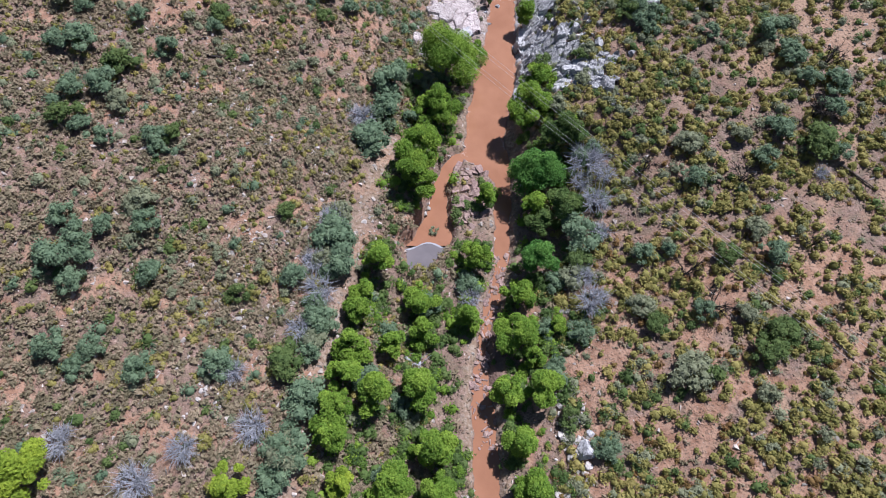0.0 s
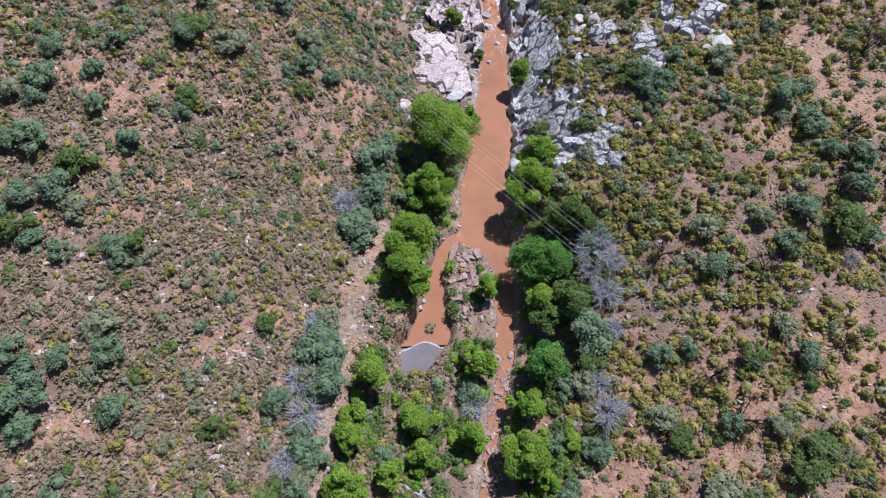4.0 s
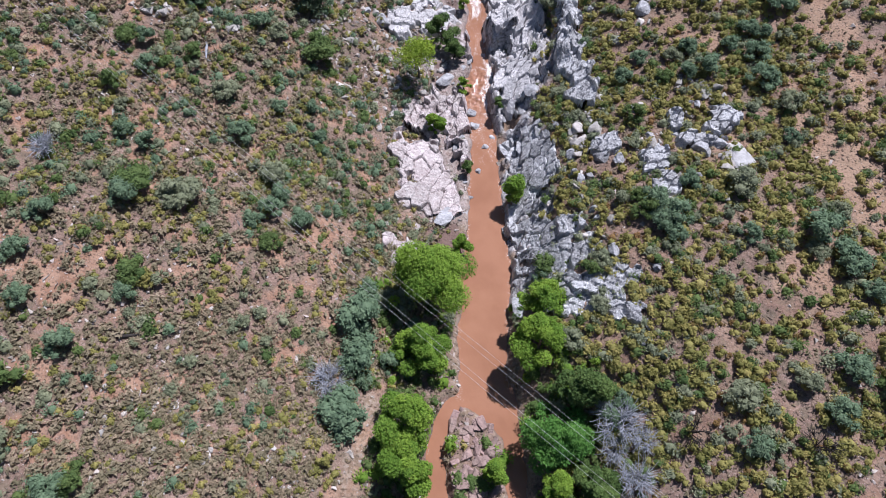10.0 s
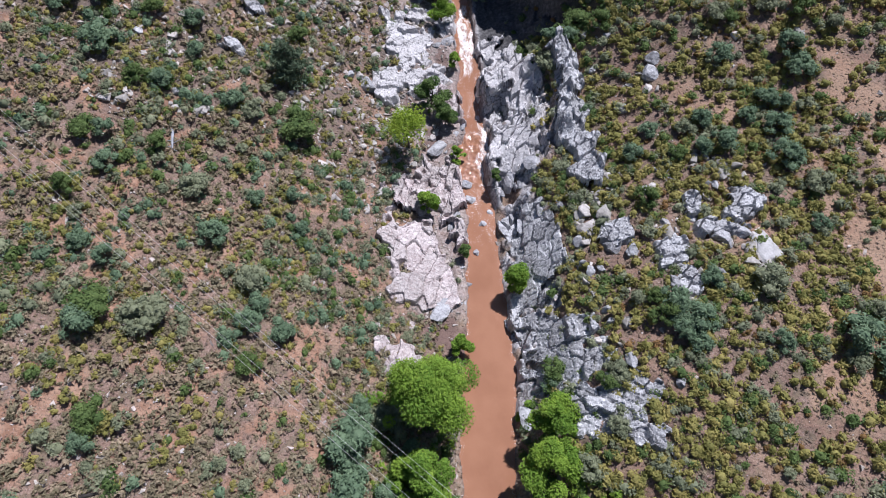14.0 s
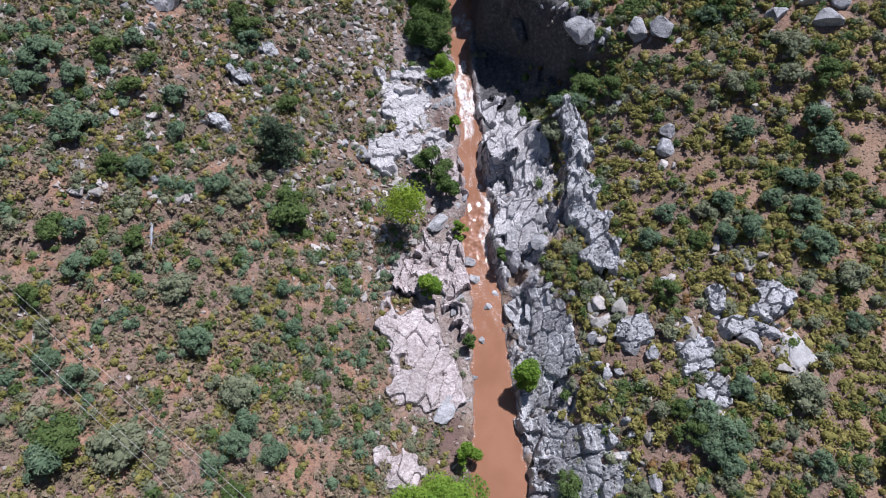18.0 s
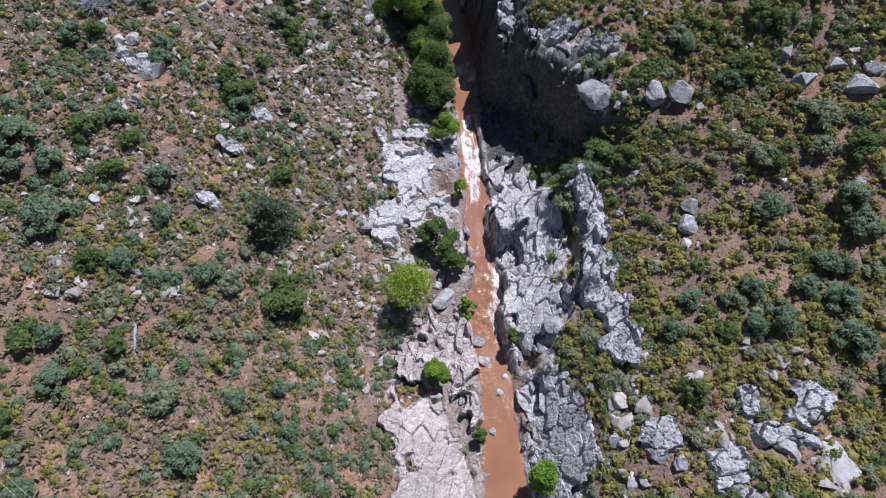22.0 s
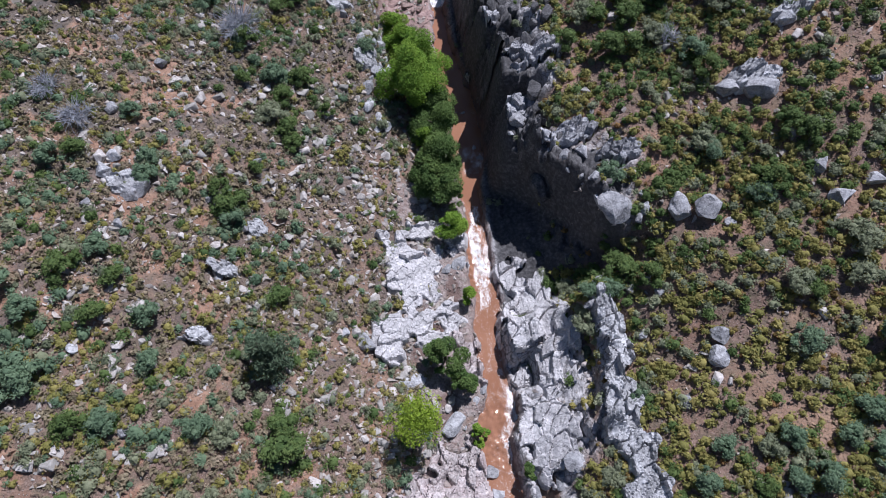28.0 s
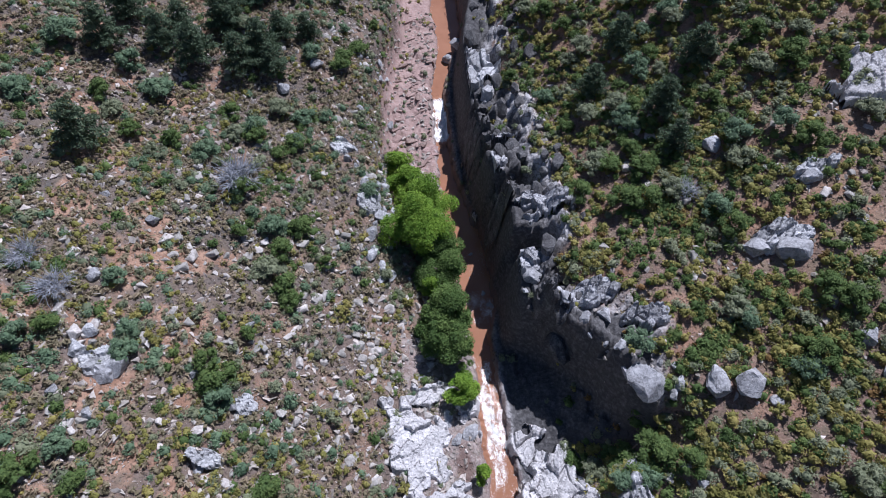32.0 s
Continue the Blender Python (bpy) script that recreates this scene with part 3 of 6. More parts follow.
def water_material(name, colours, roughness=0.08, foam=True):
    """Silty water: opaque brown below a glossy surface with small ripples, white where it breaks."""
    m = bpy.data.materials.new(name)
    m.use_nodes = True
    n, l = m.node_tree.nodes, m.node_tree.links
    b = n["Principled BSDF"]
    pos = n.new("ShaderNodeNewGeometry").outputs["Position"]
    silt, ripple = n.new("ShaderNodeTexNoise"), n.new("ShaderNodeTexNoise")
    for tex, s in ((silt, 0.25), (ripple, 2.6)):
        tex.inputs["Scale"].default_value, tex.inputs["Detail"].default_value = s, 6
        l.new(pos, tex.inputs["Vector"])
    r = n.new("ShaderNodeValToRGB")
    r.color_ramp.elements[0].position, r.color_ramp.elements[0].color = 0.35, (*colours[0], 1)
    r.color_ramp.elements[1].position, r.color_ramp.elements[1].color = 0.65, (*colours[1], 1)
    l.new(silt.outputs[0], r.inputs[0])
    b.inputs["Roughness"].default_value = roughness
    b.inputs["IOR"].default_value = 1.33
    bump = n.new("ShaderNodeBump")
    bump.inputs["Strength"].default_value, bump.inputs["Distance"].default_value = 0.25, 0.05
    l.new(ripple.outputs[0], bump.inputs["Height"]), l.new(bump.outputs[0], b.inputs["Normal"])
    out = r.outputs[0]
    if foam:
        a = n.new("ShaderNodeAttribute")
        a.attribute_name = "foam"
        froth = n.new("ShaderNodeTexNoise")
        froth.inputs["Scale"].default_value, froth.inputs["Detail"].default_value = 8.0, 10
        l.new(pos, froth.inputs["Vector"])
        add = n.new("ShaderNodeMath")
        add.operation = "ADD"
        l.new(a.outputs["Fac"], add.inputs[0]), l.new(froth.outputs[0], add.inputs[1])
        edge = n.new("ShaderNodeValToRGB")
        edge.color_ramp.elements[0].position, edge.color_ramp.elements[1].position = 0.82, 1.0
        l.new(add.outputs[0], edge.inputs[0])
        mx = n.new("ShaderNodeMix")
        mx.data_type = "RGBA"
        mx.inputs[7].default_value = (0.82, 0.81, 0.80, 1)
        l.new(edge.outputs[0], mx.inputs[0]), l.new(out, mx.inputs[6])
        out = mx.outputs[2]
        ro = n.new("ShaderNodeMapRange")
        ro.inputs[3].default_value, ro.inputs[4].default_value = roughness, 0.7
        l.new(edge.outputs[0], ro.inputs[0]), l.new(ro.outputs[0], b.inputs["Roughness"])
    l.new(out, b.inputs["Base Color"])
    return m


SOIL = ground_material()
SILT = water_material("silty_water", [(0.28, 0.135, 0.08), (0.325, 0.162, 0.098)])
# the sky's reflection is put into the still pool's grey base colour
STILL = water_material("still_water", [(0.13, 0.12, 0.13), (0.18, 0.165, 0.175)], roughness=0.06, foam=False)
ROCK = material("grey_granite", [(0.14, 0.14, 0.146), (0.28, 0.278, 0.29), (0.41, 0.408, 0.425), (0.54, 0.535, 0.55)], scale=0.8, fine=4.0, bump=0.9, dist=0.1, per="object", spread=0.12, mix=0.5, coords="World", cracks=0.7)
PINK = material("pink_granite", [(0.17, 0.12, 0.11), (0.31, 0.22, 0.195), (0.40, 0.30, 0.27)], scale=0.6, fine=3.0, bump=0.9, dist=0.1, per="object", spread=0.08, mix=0.5, coords="World", cracks=0.8)
TAN = material("tan_stone", [(0.25, 0.21, 0.185), (0.40, 0.355, 0.32), (0.52, 0.48, 0.445)], scale=0.8, fine=4.0, bump=0.6, dist=0.06, per="island", spread=0.12, mix=0.5, coords="World")
BARK = material("grey_bark", [(0.09, 0.07, 0.055), (0.17, 0.14, 0.115)], scale=3, fine=14, bump=0.8, dist=0.04, coords="World")
CHAR = material("charred_wood", [(0.02, 0.018, 0.016), (0.06, 0.05, 0.045)], scale=3, fine=14, bump=0.5, dist=0.03, coords="World")
GHOST = material("bleached_wood", [(0.27, 0.28, 0.315), (0.42, 0.435, 0.475)], scale=3, fine=14, bump=0.4, dist=0.02, coords="World")


def leaves(name, colours, spread=0.14, translucent=0.25, tint="tint"):
    return material(name, colours, scale=0.9, fine=7.5, roughness=0.8, bump=0.6, dist=0.1, tint=tint, spread=spread, translucent=translucent, mix=0.5, coords="World")


LEAF_BRIGHT = leaves("bright_leaves", [(0.125, 0.23, 0.03), (0.20, 0.335, 0.046), (0.285, 0.43, 0.07)], translucent=0.42)
LEAF_YELLOW = leaves("yellow_leaves", [(0.20, 0.30, 0.03), (0.28, 0.39, 0.045), (0.34, 0.46, 0.06)], translucent=0.4)
LEAF_DEEP = leaves("deep_leaves", [(0.07, 0.115, 0.036), (0.108, 0.165, 0.05), (0.155, 0.22, 0.07)], translucent=0.3)
LEAF_TREE = leaves("canyon_tree_leaves", [(0.07, 0.125, 0.035), (0.11, 0.18, 0.05), (0.16, 0.24, 0.07)], translucent=0.35)
LEAF_TEAL = leaves("blue_green_leaves", [(0.092, 0.15, 0.09), (0.14, 0.21, 0.122), (0.195, 0.27, 0.16)])
LEAF_OLIVE = leaves("olive_leaves", [(0.175, 0.165, 0.046), (0.262, 0.246, 0.072), (0.35, 0.328, 0.112)], spread=0.2)
LEAF_GREY = leaves("grey_green_leaves", [(0.15, 0.175, 0.10), (0.215, 0.24, 0.145), (0.29, 0.31, 0.20)])
LEAF_DRY = leaves("dry_brush", [(0.165, 0.138, 0.085), (0.26, 0.218, 0.138), (0.37, 0.32, 0.22)], spread=0.22)
LEAF_RUST = leaves("russet_leaves", [(0.13, 0.085, 0.03), (0.19, 0.125, 0.042), (0.25, 0.175, 0.065)], spread=0.2)
LEAF_PINE = leaves("pine_needles", [(0.07, 0.105, 0.064), (0.105, 0.15, 0.09), (0.15, 0.20, 0.12)])


# ---- the ground and the water ----
def mesh_from(name, verts, faces, mat, attributes=(), sharp=False):
    """A mesh from arrays of corners and of faces of one size."""
    me = bpy.data.meshes.new(name)
    verts, faces = np.asarray(verts, np.float32), np.asarray(faces, np.int32)
    k = faces.shape[1]
    me.vertices.add(len(verts)), me.loops.add(faces.size), me.polygons.add(len(faces))
    me.vertices.foreach_set("co", verts.ravel())
    me.loops.foreach_set("vertex_index", faces.ravel())
    me.polygons.foreach_set("loop_start", np.arange(len(faces), dtype=np.int32) * k)
    me.polygons.foreach_set("use_smooth", np.full(len(faces), not sharp))
    for key, values in attributes:
        me.attributes.new(key, "FLOAT", "POINT").data.foreach_set("value", np.asarray(values, np.float32))
    me.materials.append(mat)
    me.update(calc_edges=True)
    return me


def grid(xs, ys):
    """Corners and quads over rows of xs (one row a y, or one for all)."""
    rows, cols = len(ys), xs.shape[-1]
    x = np.broadcast_to(xs, (rows, cols))
    y = np.broadcast_to(np.asarray(ys)[:, None], (rows, cols))
    i = np.arange(rows * cols).reshape(rows, cols)
    return x, y, np.stack([i[:-1, :-1], i[:-1, 1:], i[1:, 1:], i[1:, :-1]], -1).reshape(-1, 4)


def spread_out(low, high, step, far, count):
    """Even steps from low to high, and longer and longer ones out to far on both ends."""
    inner = np.arange(low, high + step / 2, step)
    grow = (np.linspace(0, 1, count + 1)[1:]) ** 2.5
    return np.concatenate([(low - grow * (far + low))[::-1], inner, high + grow * (far - high)])


def along_line(x, y, points):
    """Distance to a line through a few points of the plan."""
    best = np.full(np.shape(x), 1e9)
    for (ax, ay), (bx, by) in zip(points[:-1], points[1:]):
        t = np.clip(((x - ax) * (bx - ax) + (y - ay) * (by - ay)) / ((bx - ax) ** 2 + (by - ay) ** 2), 0, 1)
        best = np.minimum(best, np.hypot(x - ax - t * (bx - ax), y - ay - t * (by - ay)))
    return best


TRACK = [(-16.5, 2), (-14.8, 14), (-12.8, 24), (-10.8, 36), (-9.3, 44), (-7.0, 51)]


def ground():
    us = np.concatenate([spread_out(-58, -14, 0.55, 700, 24)[: 24 + 81], np.arange(-13.6, 13.5, 0.3), spread_out(13.8, 62, 0.55, 700, 24)[24:]])
    ys = spread_out(-12, 222, 0.42, 900, 24)
    near = np.clip(ys, -12, 222)
    x, y, faces = grid(us[None, :] + creek_mid(near)[:, None], ys)
    z = height(x, y)
    u = x - creek_mid(y)
    left, right = edges(y)
    out = np.maximum(left - x, x - right)
    rocky = rockiness(x, y)
    rocky = rocky * smooth(rough(x / 1.7, y / 1.7, 21) + 0.6 * rough(x / 0.6, y / 0.6, 22) + 1.25 * rocky, -0.1, 0.5)
    sand = (1 - smooth(along_line(x, y, TRACK) + 0.6 * rough(x / 1.5, y / 1.5, 23), 0.35, 1.3)) * 0.55
    sand = np.maximum(sand, 0.7 * (1 - smooth(out + 0.8 * rough(x / 2, y / 2, 24), 0.3, 2.2)) * (1 - smooth(y, 85, 95)))
    wash = smooth(rough(x / 7 + 20, y / 11, 25) + 0.4 * rough(x / 2, y / 2, 26), 0.25, 0.8)
    stony = np.clip(0.15 + 0.8 * gravel(x, y) + wash + 0.5 * smooth(-u, 8, 20) * smooth(y, 95, 120), 0, 1)
    pink = smooth(-u, 1, 2) * (0.32 + 0.68 * smooth(y, 150, 162))
    mud = (1 - smooth(out, 0.1, 0.5)) * 0.8
    ragged = 0.35 * rough(x / 1.3, y / 1.3, 28) + 0.2 * rough(x / 0.5, y / 0.5, 29)
    for mx, my, rx, ry in ((3.4, 73.4, 2.9, 2.3), (5.2, 69.4, 1.7, 3.6), (5.4, 65.8, 1.0, 2.6), (6.3, 103.6, 1.3, 2.0), (6.6, 113.0, 1.0, 2.6), (9.3, 118.5, 1.1, 2.4), (17.0, 113.6, 1.7, 1.5), (3.6, 110.2, 0.9, 1.4), (7.6, 86.0, 0.8, 4.0), (-12.6, 5.2, 1.6, 1.7), (9.3, 119.0, 1.0, 2.2), (5.6, 101.6, 1.6, 1.6), (6.1, 20.0, 1.2, 6.0)):
        mud = np.maximum(mud, 0.85 * (1 - smooth(np.hypot((x - mx) / rx, (y - my) / ry) + ragged, 0.75, 1.05)))
    # mask of the shade painted on the right wall and its alcove
    wall_shade = smooth(y, 112, 117) * smooth(u, 1.5, 2.5) * (1 - smooth(u + 1.5 * rough(x / 2, y / 2, 27) - 7 * (1 - smooth(y, 126, 131)), 8, 11)) * 0.95
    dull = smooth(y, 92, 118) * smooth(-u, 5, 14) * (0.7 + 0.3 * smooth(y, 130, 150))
    tan = smooth(u, 18, 34) * (1 - 0.5 * smooth(y, 105, 125)) * smooth(rough(x / 2.6, y / 6.5, 41) + 0.5 * rough(x / 1.4, y / 2.6, 42), 0.15, 0.6)
    red = np.where(u < 0, 0.9 * smooth(-u, 6, 12), 0.35 + 0.5 * smooth(y, 105, 125) + 0.6 * (1 - smooth(y, 26, 40))) * (1 - 0.5 * smooth(-u, 6, 14) * smooth(y, 95, 115) * (1 - smooth(-u, 24, 34)))
    rocky = rocky * np.where(u < 0, 0.45 + 0.55 * smooth(y, 145, 158), 1.0)
    put = [(k, v.ravel()) for k, v in (("rock", rocky), ("sand", sand), ("stony", stony), ("pink", pink), ("mud", mud), ("wall_shade", wall_shade), ("dull", dull), ("tan", tan), ("red", red), ("rust", smooth(u, 7, 11) * (1 - smooth(y + 4 * rough(x / 6, y / 6, 45), 27, 36))))]
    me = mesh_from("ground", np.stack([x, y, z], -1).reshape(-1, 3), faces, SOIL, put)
    return tagged(new("ground", me), "reddish stony hillsides falling to a rocky creek bed", "ground", kind="structure")


ground()


def creek():
    ys = np.arange(-14, 222, 0.17)
    a = np.linspace(-0.12, 1.12, 26)
    left, right = edges(ys)
    x, y, faces = grid(left[:, None] + (right - left)[:, None] * a[None, :], ys)
    fast = np.maximum.reduce([smooth(y, 93, 97) * (1 - smooth(y, 102, 105)), smooth(y, 117, 120) * (1 - smooth(y, 128, 132)), smooth(y, 172, 176) * (1 - smooth(y, 185, 188))])
    z = water_level(y) + 0.02 * rough(x / 0.8, y / 1.4, 31) + fast * (0.16 * rough(x / 0.5, y / 0.7, 32) + 0.09 * rough(x / 0.22, y / 0.3, 36))
    v = (x - left[:, None]) / (right - left)[:, None]
    ragged = 0.5 + 0.5 * rough(x / 1.1, y / 2.2, 33) + 0.35 * rough(x / 0.4, y / 0.9, 34) + 0.45 * rough(x / 0.18, y / 0.4, 37)
    white = smooth(y, 93, 97) * (1 - smooth(y, 101, 104)) * smooth(v, 0.5, 0.95)
    white = np.maximum(white, smooth(y, 116, 119) * (1 - smooth(y, 128, 135)) * (1 - smooth(np.abs(v - 0.45), 0.15, 0.55)))
    white = np.maximum(white, smooth(y, 174, 176) * (1 - smooth(y, 184, 187)) * 1.3)
    white = np.maximum(white, 0.5 * smooth(y, 78, 86) * (1 - smooth(y, 96, 104)) + 0.5 * smooth(y, 100, 104) * (1 - smooth(y, 118, 121)))
    white = np.maximum(white, 0.7 * smooth(y, 135, 138) * (1 - smooth(y, 141, 144)))
    white = np.maximum(white, 0.45 * smooth(y, 143, 146) * (1 - smooth(y, 149, 152)))
    white = np.maximum(white, 0.5 * (1 - smooth(np.minimum(v, 1 - v), 0.02, 0.07)) * smooth(y, 48, 52))
    white = white * (0.5 + 0.5 * ragged)
    foam = white * 0.58
    strong = smooth(y, 97, 99) * (1 - smooth(y, 106.5, 108)) * smooth(v, 0.48, 0.72) * (0.7 + 0.3 * smooth(rough(x / 0.7, y / 2.2, 38), -0.6, 0.2))
    strong = np.maximum(strong, smooth(y, 113.5, 116) * (1 - smooth(y, 127, 130)) * smooth(v, 0.04, 0.2) * (1 - smooth(v, 0.55, 0.8) * (1 - smooth(y, 117, 119))))
    strong = np.maximum(strong, 0.8 * smooth(y, 175, 177) * (1 - smooth(y, 183, 186)))
    foam = np.maximum(foam, strong * (0.31 + 0.19 * ragged))
    me = mesh_from("creek_water", np.stack([x, y, z], -1).reshape(-1, 3), faces, SILT, [("foam", foam.ravel())])
    return tagged(new("creek_water", me), "muddy orange-brown creek with white rapids", "water", kind="structure")


creek()


def arm():
    for low, high, mat, name, label in ((35.6, 51.5, SILT, "side_pool_water", "muddy orange-brown side pool below the island"), (30.8, 35.6, STILL, "still_pool_water", "dark still pool with a pale scum edge")):
        ys = np.linspace(low, high, 30)
        a = np.linspace(-0.35, 1.35, 20)
        l, r = np.interp(ys, ARM[:, 0], ARM[:, 1]), np.interp(ys, ARM[:, 0], ARM[:, 2])
        x, y, faces = grid(l[:, None] + (r - l)[:, None] * a[None, :], ys)
        z = water_level(y) - 0.02 + (0.0 if mat is SILT else 0.015)
        if mat is STILL:
            y = y + 0.5 * np.cos((x + 2) * 1.1) * smooth(y, 34.5, 35.6)
        me = mesh_from(name, np.stack([x, y, z + 0 * x], -1).reshape(-1, 3), faces, mat, [("foam", 0 * x.ravel())])
        tagged(new(name, me), label, "water", kind="structure")


arm()


def scum():
    """The pale line of scum where the muddy water meets the still pool."""
    x = np.linspace(-5.0, 1.0, 40)
    y = 35.55 + 0.5 * np.cos((x + 2) * 1.1)
    w = 0.1 + 0.06 * rough(x / 0.5, 0 * x, 35)
    v = np.concatenate([np.stack([x, y + w, 0 * x + 5.352], 1), np.stack([x, y - w, 0 * x + 5.352], 1)])
    i = np.arange(39)
    tagged(new("scum_line", mesh_from("scum_line", v, np.stack([i + 40, i + 41, i + 1, i], 1), GHOST)), "pale scum line across the side pool", "scum", kind="structure")


scum()


# Boulders that stand out: place and radius.
BOULDERS = [(21.6, 79.9, 1.2), (24.6, 77.9, 1.9), (24.9, 80.6, 1.2), (26.3, 76.5, 1.0), (30.0, 76.0, 1.7), (28.9, 73.9, 1.0), (29.3, 71.6, 1.0), (30.7, 70.1, 0.8), (36.1, 76.5, 1.2), (36.6, 75.5, 1.0),
            (38.6, 76.3, 1.2), (40.4, 81.2, 1.2), (34.0, 79.5, 1.0), (36.9, 83.4, 0.8), (37.9, 82.9, 0.7), (34.4, 71.8, 1.0), (40.0, 78.5, 1.1), (41.1, 79.3, 1.0), (31.1, 97.3, 1.0), (36.3, 103.5, 1.5),
            (35.7, 101.4, 1.4), (29.4, 105.7, 0.9), (30.8, 79.2, 0.8), (29.8, 84.1, 0.8), (0.9, 110.8, 1.5), (28.6, 119.3, 2.3), (21.5, 75.5, 0.9), (22.6, 75.5, 0.8)]
BOULDERS_LEFT = [(-2.8, 111.8, 1.6), (-18.2, 120.1, 1.2), (-5.2, 113.1, 0.7), (-25.9, 128.5, 1.5), (-25.6, 103.0, 0.8), (-27.8, 107.0, 0.7), (-30.0, 111.2, 0.7), (-14.9, 125.7, 0.9), (-19.0, 112.2, 0.8),
                 (-25.4, 129.4, 2.2), (-28.4, 131.1, 1.5), (-27.5, 133.1, 1.0), (-24.6, 134.4, 0.8), (3.8, 143.6, 1.0), (3.6, 152.8, 1.8), (-0.7, 163.1, 1.2), (1.5, 155.2, 1.2), (-23.6, 147.9, 1.2),
                 (-28.9, 151.9, 0.8), (-28.1, 139.5, 1.0), (-18.6, 129.0, 0.8), (-8.6, 174.4, 1.4), (0.4, 181.7, 1.4), (-3.2, 180.4, 1.3), (-29.6, 126.8, 0.8), (-26.7, 124.6, 0.7), (-13.3, 134.8, 0.8)]
BOULDERS_RIGHT = [(32.1, 109.7, 0.7), (52.2, 114.7, 1.8), (57.3, 112.1, 2.0), (56.3, 115.7, 1.3), (59.5, 113.9, 1.5), (45.3, 130.8, 2.2), (48.3, 129.8, 2.4), (53.6, 136.8, 1.7), (33.3, 125.4, 1.1), (27.4, 128.2, 1.4),
                  (23.6, 130.9, 1.2), (46.0, 145.0, 1.3), (51.5, 118.8, 1.3), (41.2, 115.0, 0.8), (21.1, 135.6, 1.5), (22.7, 64.1, 0.9), (26.6, 61.0, 0.8), (15.9, 9.0, 1.4), (15.4, 12.5, 0.7), (16.4, 10.9, 0.6)]


# ---- plants ----
rng = np.random.default_rng(7)


def part(name, me, parent, label=""):
    """One mesh object under a thing."""
    ob = new(name, me)
    ob.parent = parent
    return tagged(ob, label)


def thing(name, label, category, group=""):
    return tagged(new(name), label, category, group)


def rotate_to(n):
    """Two directions across each normal, turned at random."""
    a = rng.normal(size=n.shape)
    a -= (a * n).sum(-1, keepdims=True) * n
    a /= np.linalg.norm(a, axis=-1, keepdims=True) + 1e-9
    return a, np.cross(n, a)


def leaf_cloud(centres, radii, count, size, flat=0.75, up=0.75, long=1.6, loose=0.66):
    """Small leaf sprays over lobes: corners, quads and a shade for each corner."""
    k = rng.choice(len(centres), count, p=radii**2 / (radii**2).sum())
    d = rng.normal(size=(count, 3))
    d[:, 2] = np.abs(d[:, 2]) * 0.9 - 0.25
    d /= np.linalg.norm(d, axis=1, keepdims=True)
    far = radii[k] * (0.5 + loose * rng.random(count) ** 0.7)
    at = centres[k] + d * far[:, None] * (1, 1, flat)
    n = d * 0.55 + rng.normal(size=(count, 3)) * 0.6 + (0.15, 0.15, up)
    n /= np.linalg.norm(n, axis=1, keepdims=True)
    a, b = rotate_to(n)
    s = size * (0.6 + 0.8 * rng.random(count))[:, None]
    a, b = a * s * long * 0.62, b * s * 0.62
    verts = np.stack([at - a - b * 0.4, at + a - b * 0.5, at + b], 1).reshape(-1, 3)
    shade = np.repeat(0.6 * rng.random(len(centres))[k] + 0.4 * rng.random(count), 3)
    return verts, np.arange(3 * count).reshape(-1, 3), shade


def cores(centres, radii, flat=0.8, sides=6):
    """Low domes inside the lobes, where the leaves close up."""
    ang = np.arange(sides) * 2 * np.pi / sides
    ring = np.concatenate([np.stack([np.cos(ang), np.sin(ang), 0 * ang - 0.5], 1), np.stack([np.cos(ang + 0.5) * 0.75, np.sin(ang + 0.5) * 0.75, 0 * ang + 0.55], 1), [[0, 0, 0.95]]])
    i = np.arange(sides)
    j = (i + 1) % sides
    f = np.concatenate([np.stack([i, j, sides + i], 1), np.stack([j, sides + j, sides + i], 1), np.stack([sides + i, sides + j, 0 * i + 2 * sides], 1)])
    many = len(centres)
    v = ring[None] * (0.72 + 0.3 * rng.random((many, len(ring), 1))) * (radii[:, None, None] * 0.84) * (1, 1, flat) + centres[:, None]
    faces = f[None] + (np.arange(many) * len(ring))[:, None, None]
    return v.reshape(-1, 3), faces.reshape(-1, 3), np.repeat(0.15 + 0.5 * rng.random(many), len(ring))


def both(one, two):
    """Two clouds as one."""
    return np.concatenate([one[0], two[0]]), np.concatenate([one[1], two[1] + len(one[0])]), np.concatenate([one[2], two[2]])


def lobes(r, h, n, low=0.25, fat=0.19):
    """Lobes that make up an uneven crown of radius r and height h."""
    sector = rng.random(7)
    ang, out = rng.random(n) * 2 * np.pi, np.sqrt(rng.random(n))
    reach = 0.32 + 0.84 * np.interp(ang, np.arange(8) * 2 * np.pi / 7, np.append(sector, sector[0]))
    out = out * reach
    c = np.stack([np.cos(ang) * out * r, np.sin(ang) * out * r, h * (low + (0.95 - low) * (1 - out**1.6) * (0.3 + 0.7 * rng.random(n)))], 1)
    return c, r * (fat + 0.24 * rng.random(n) ** 1.5)


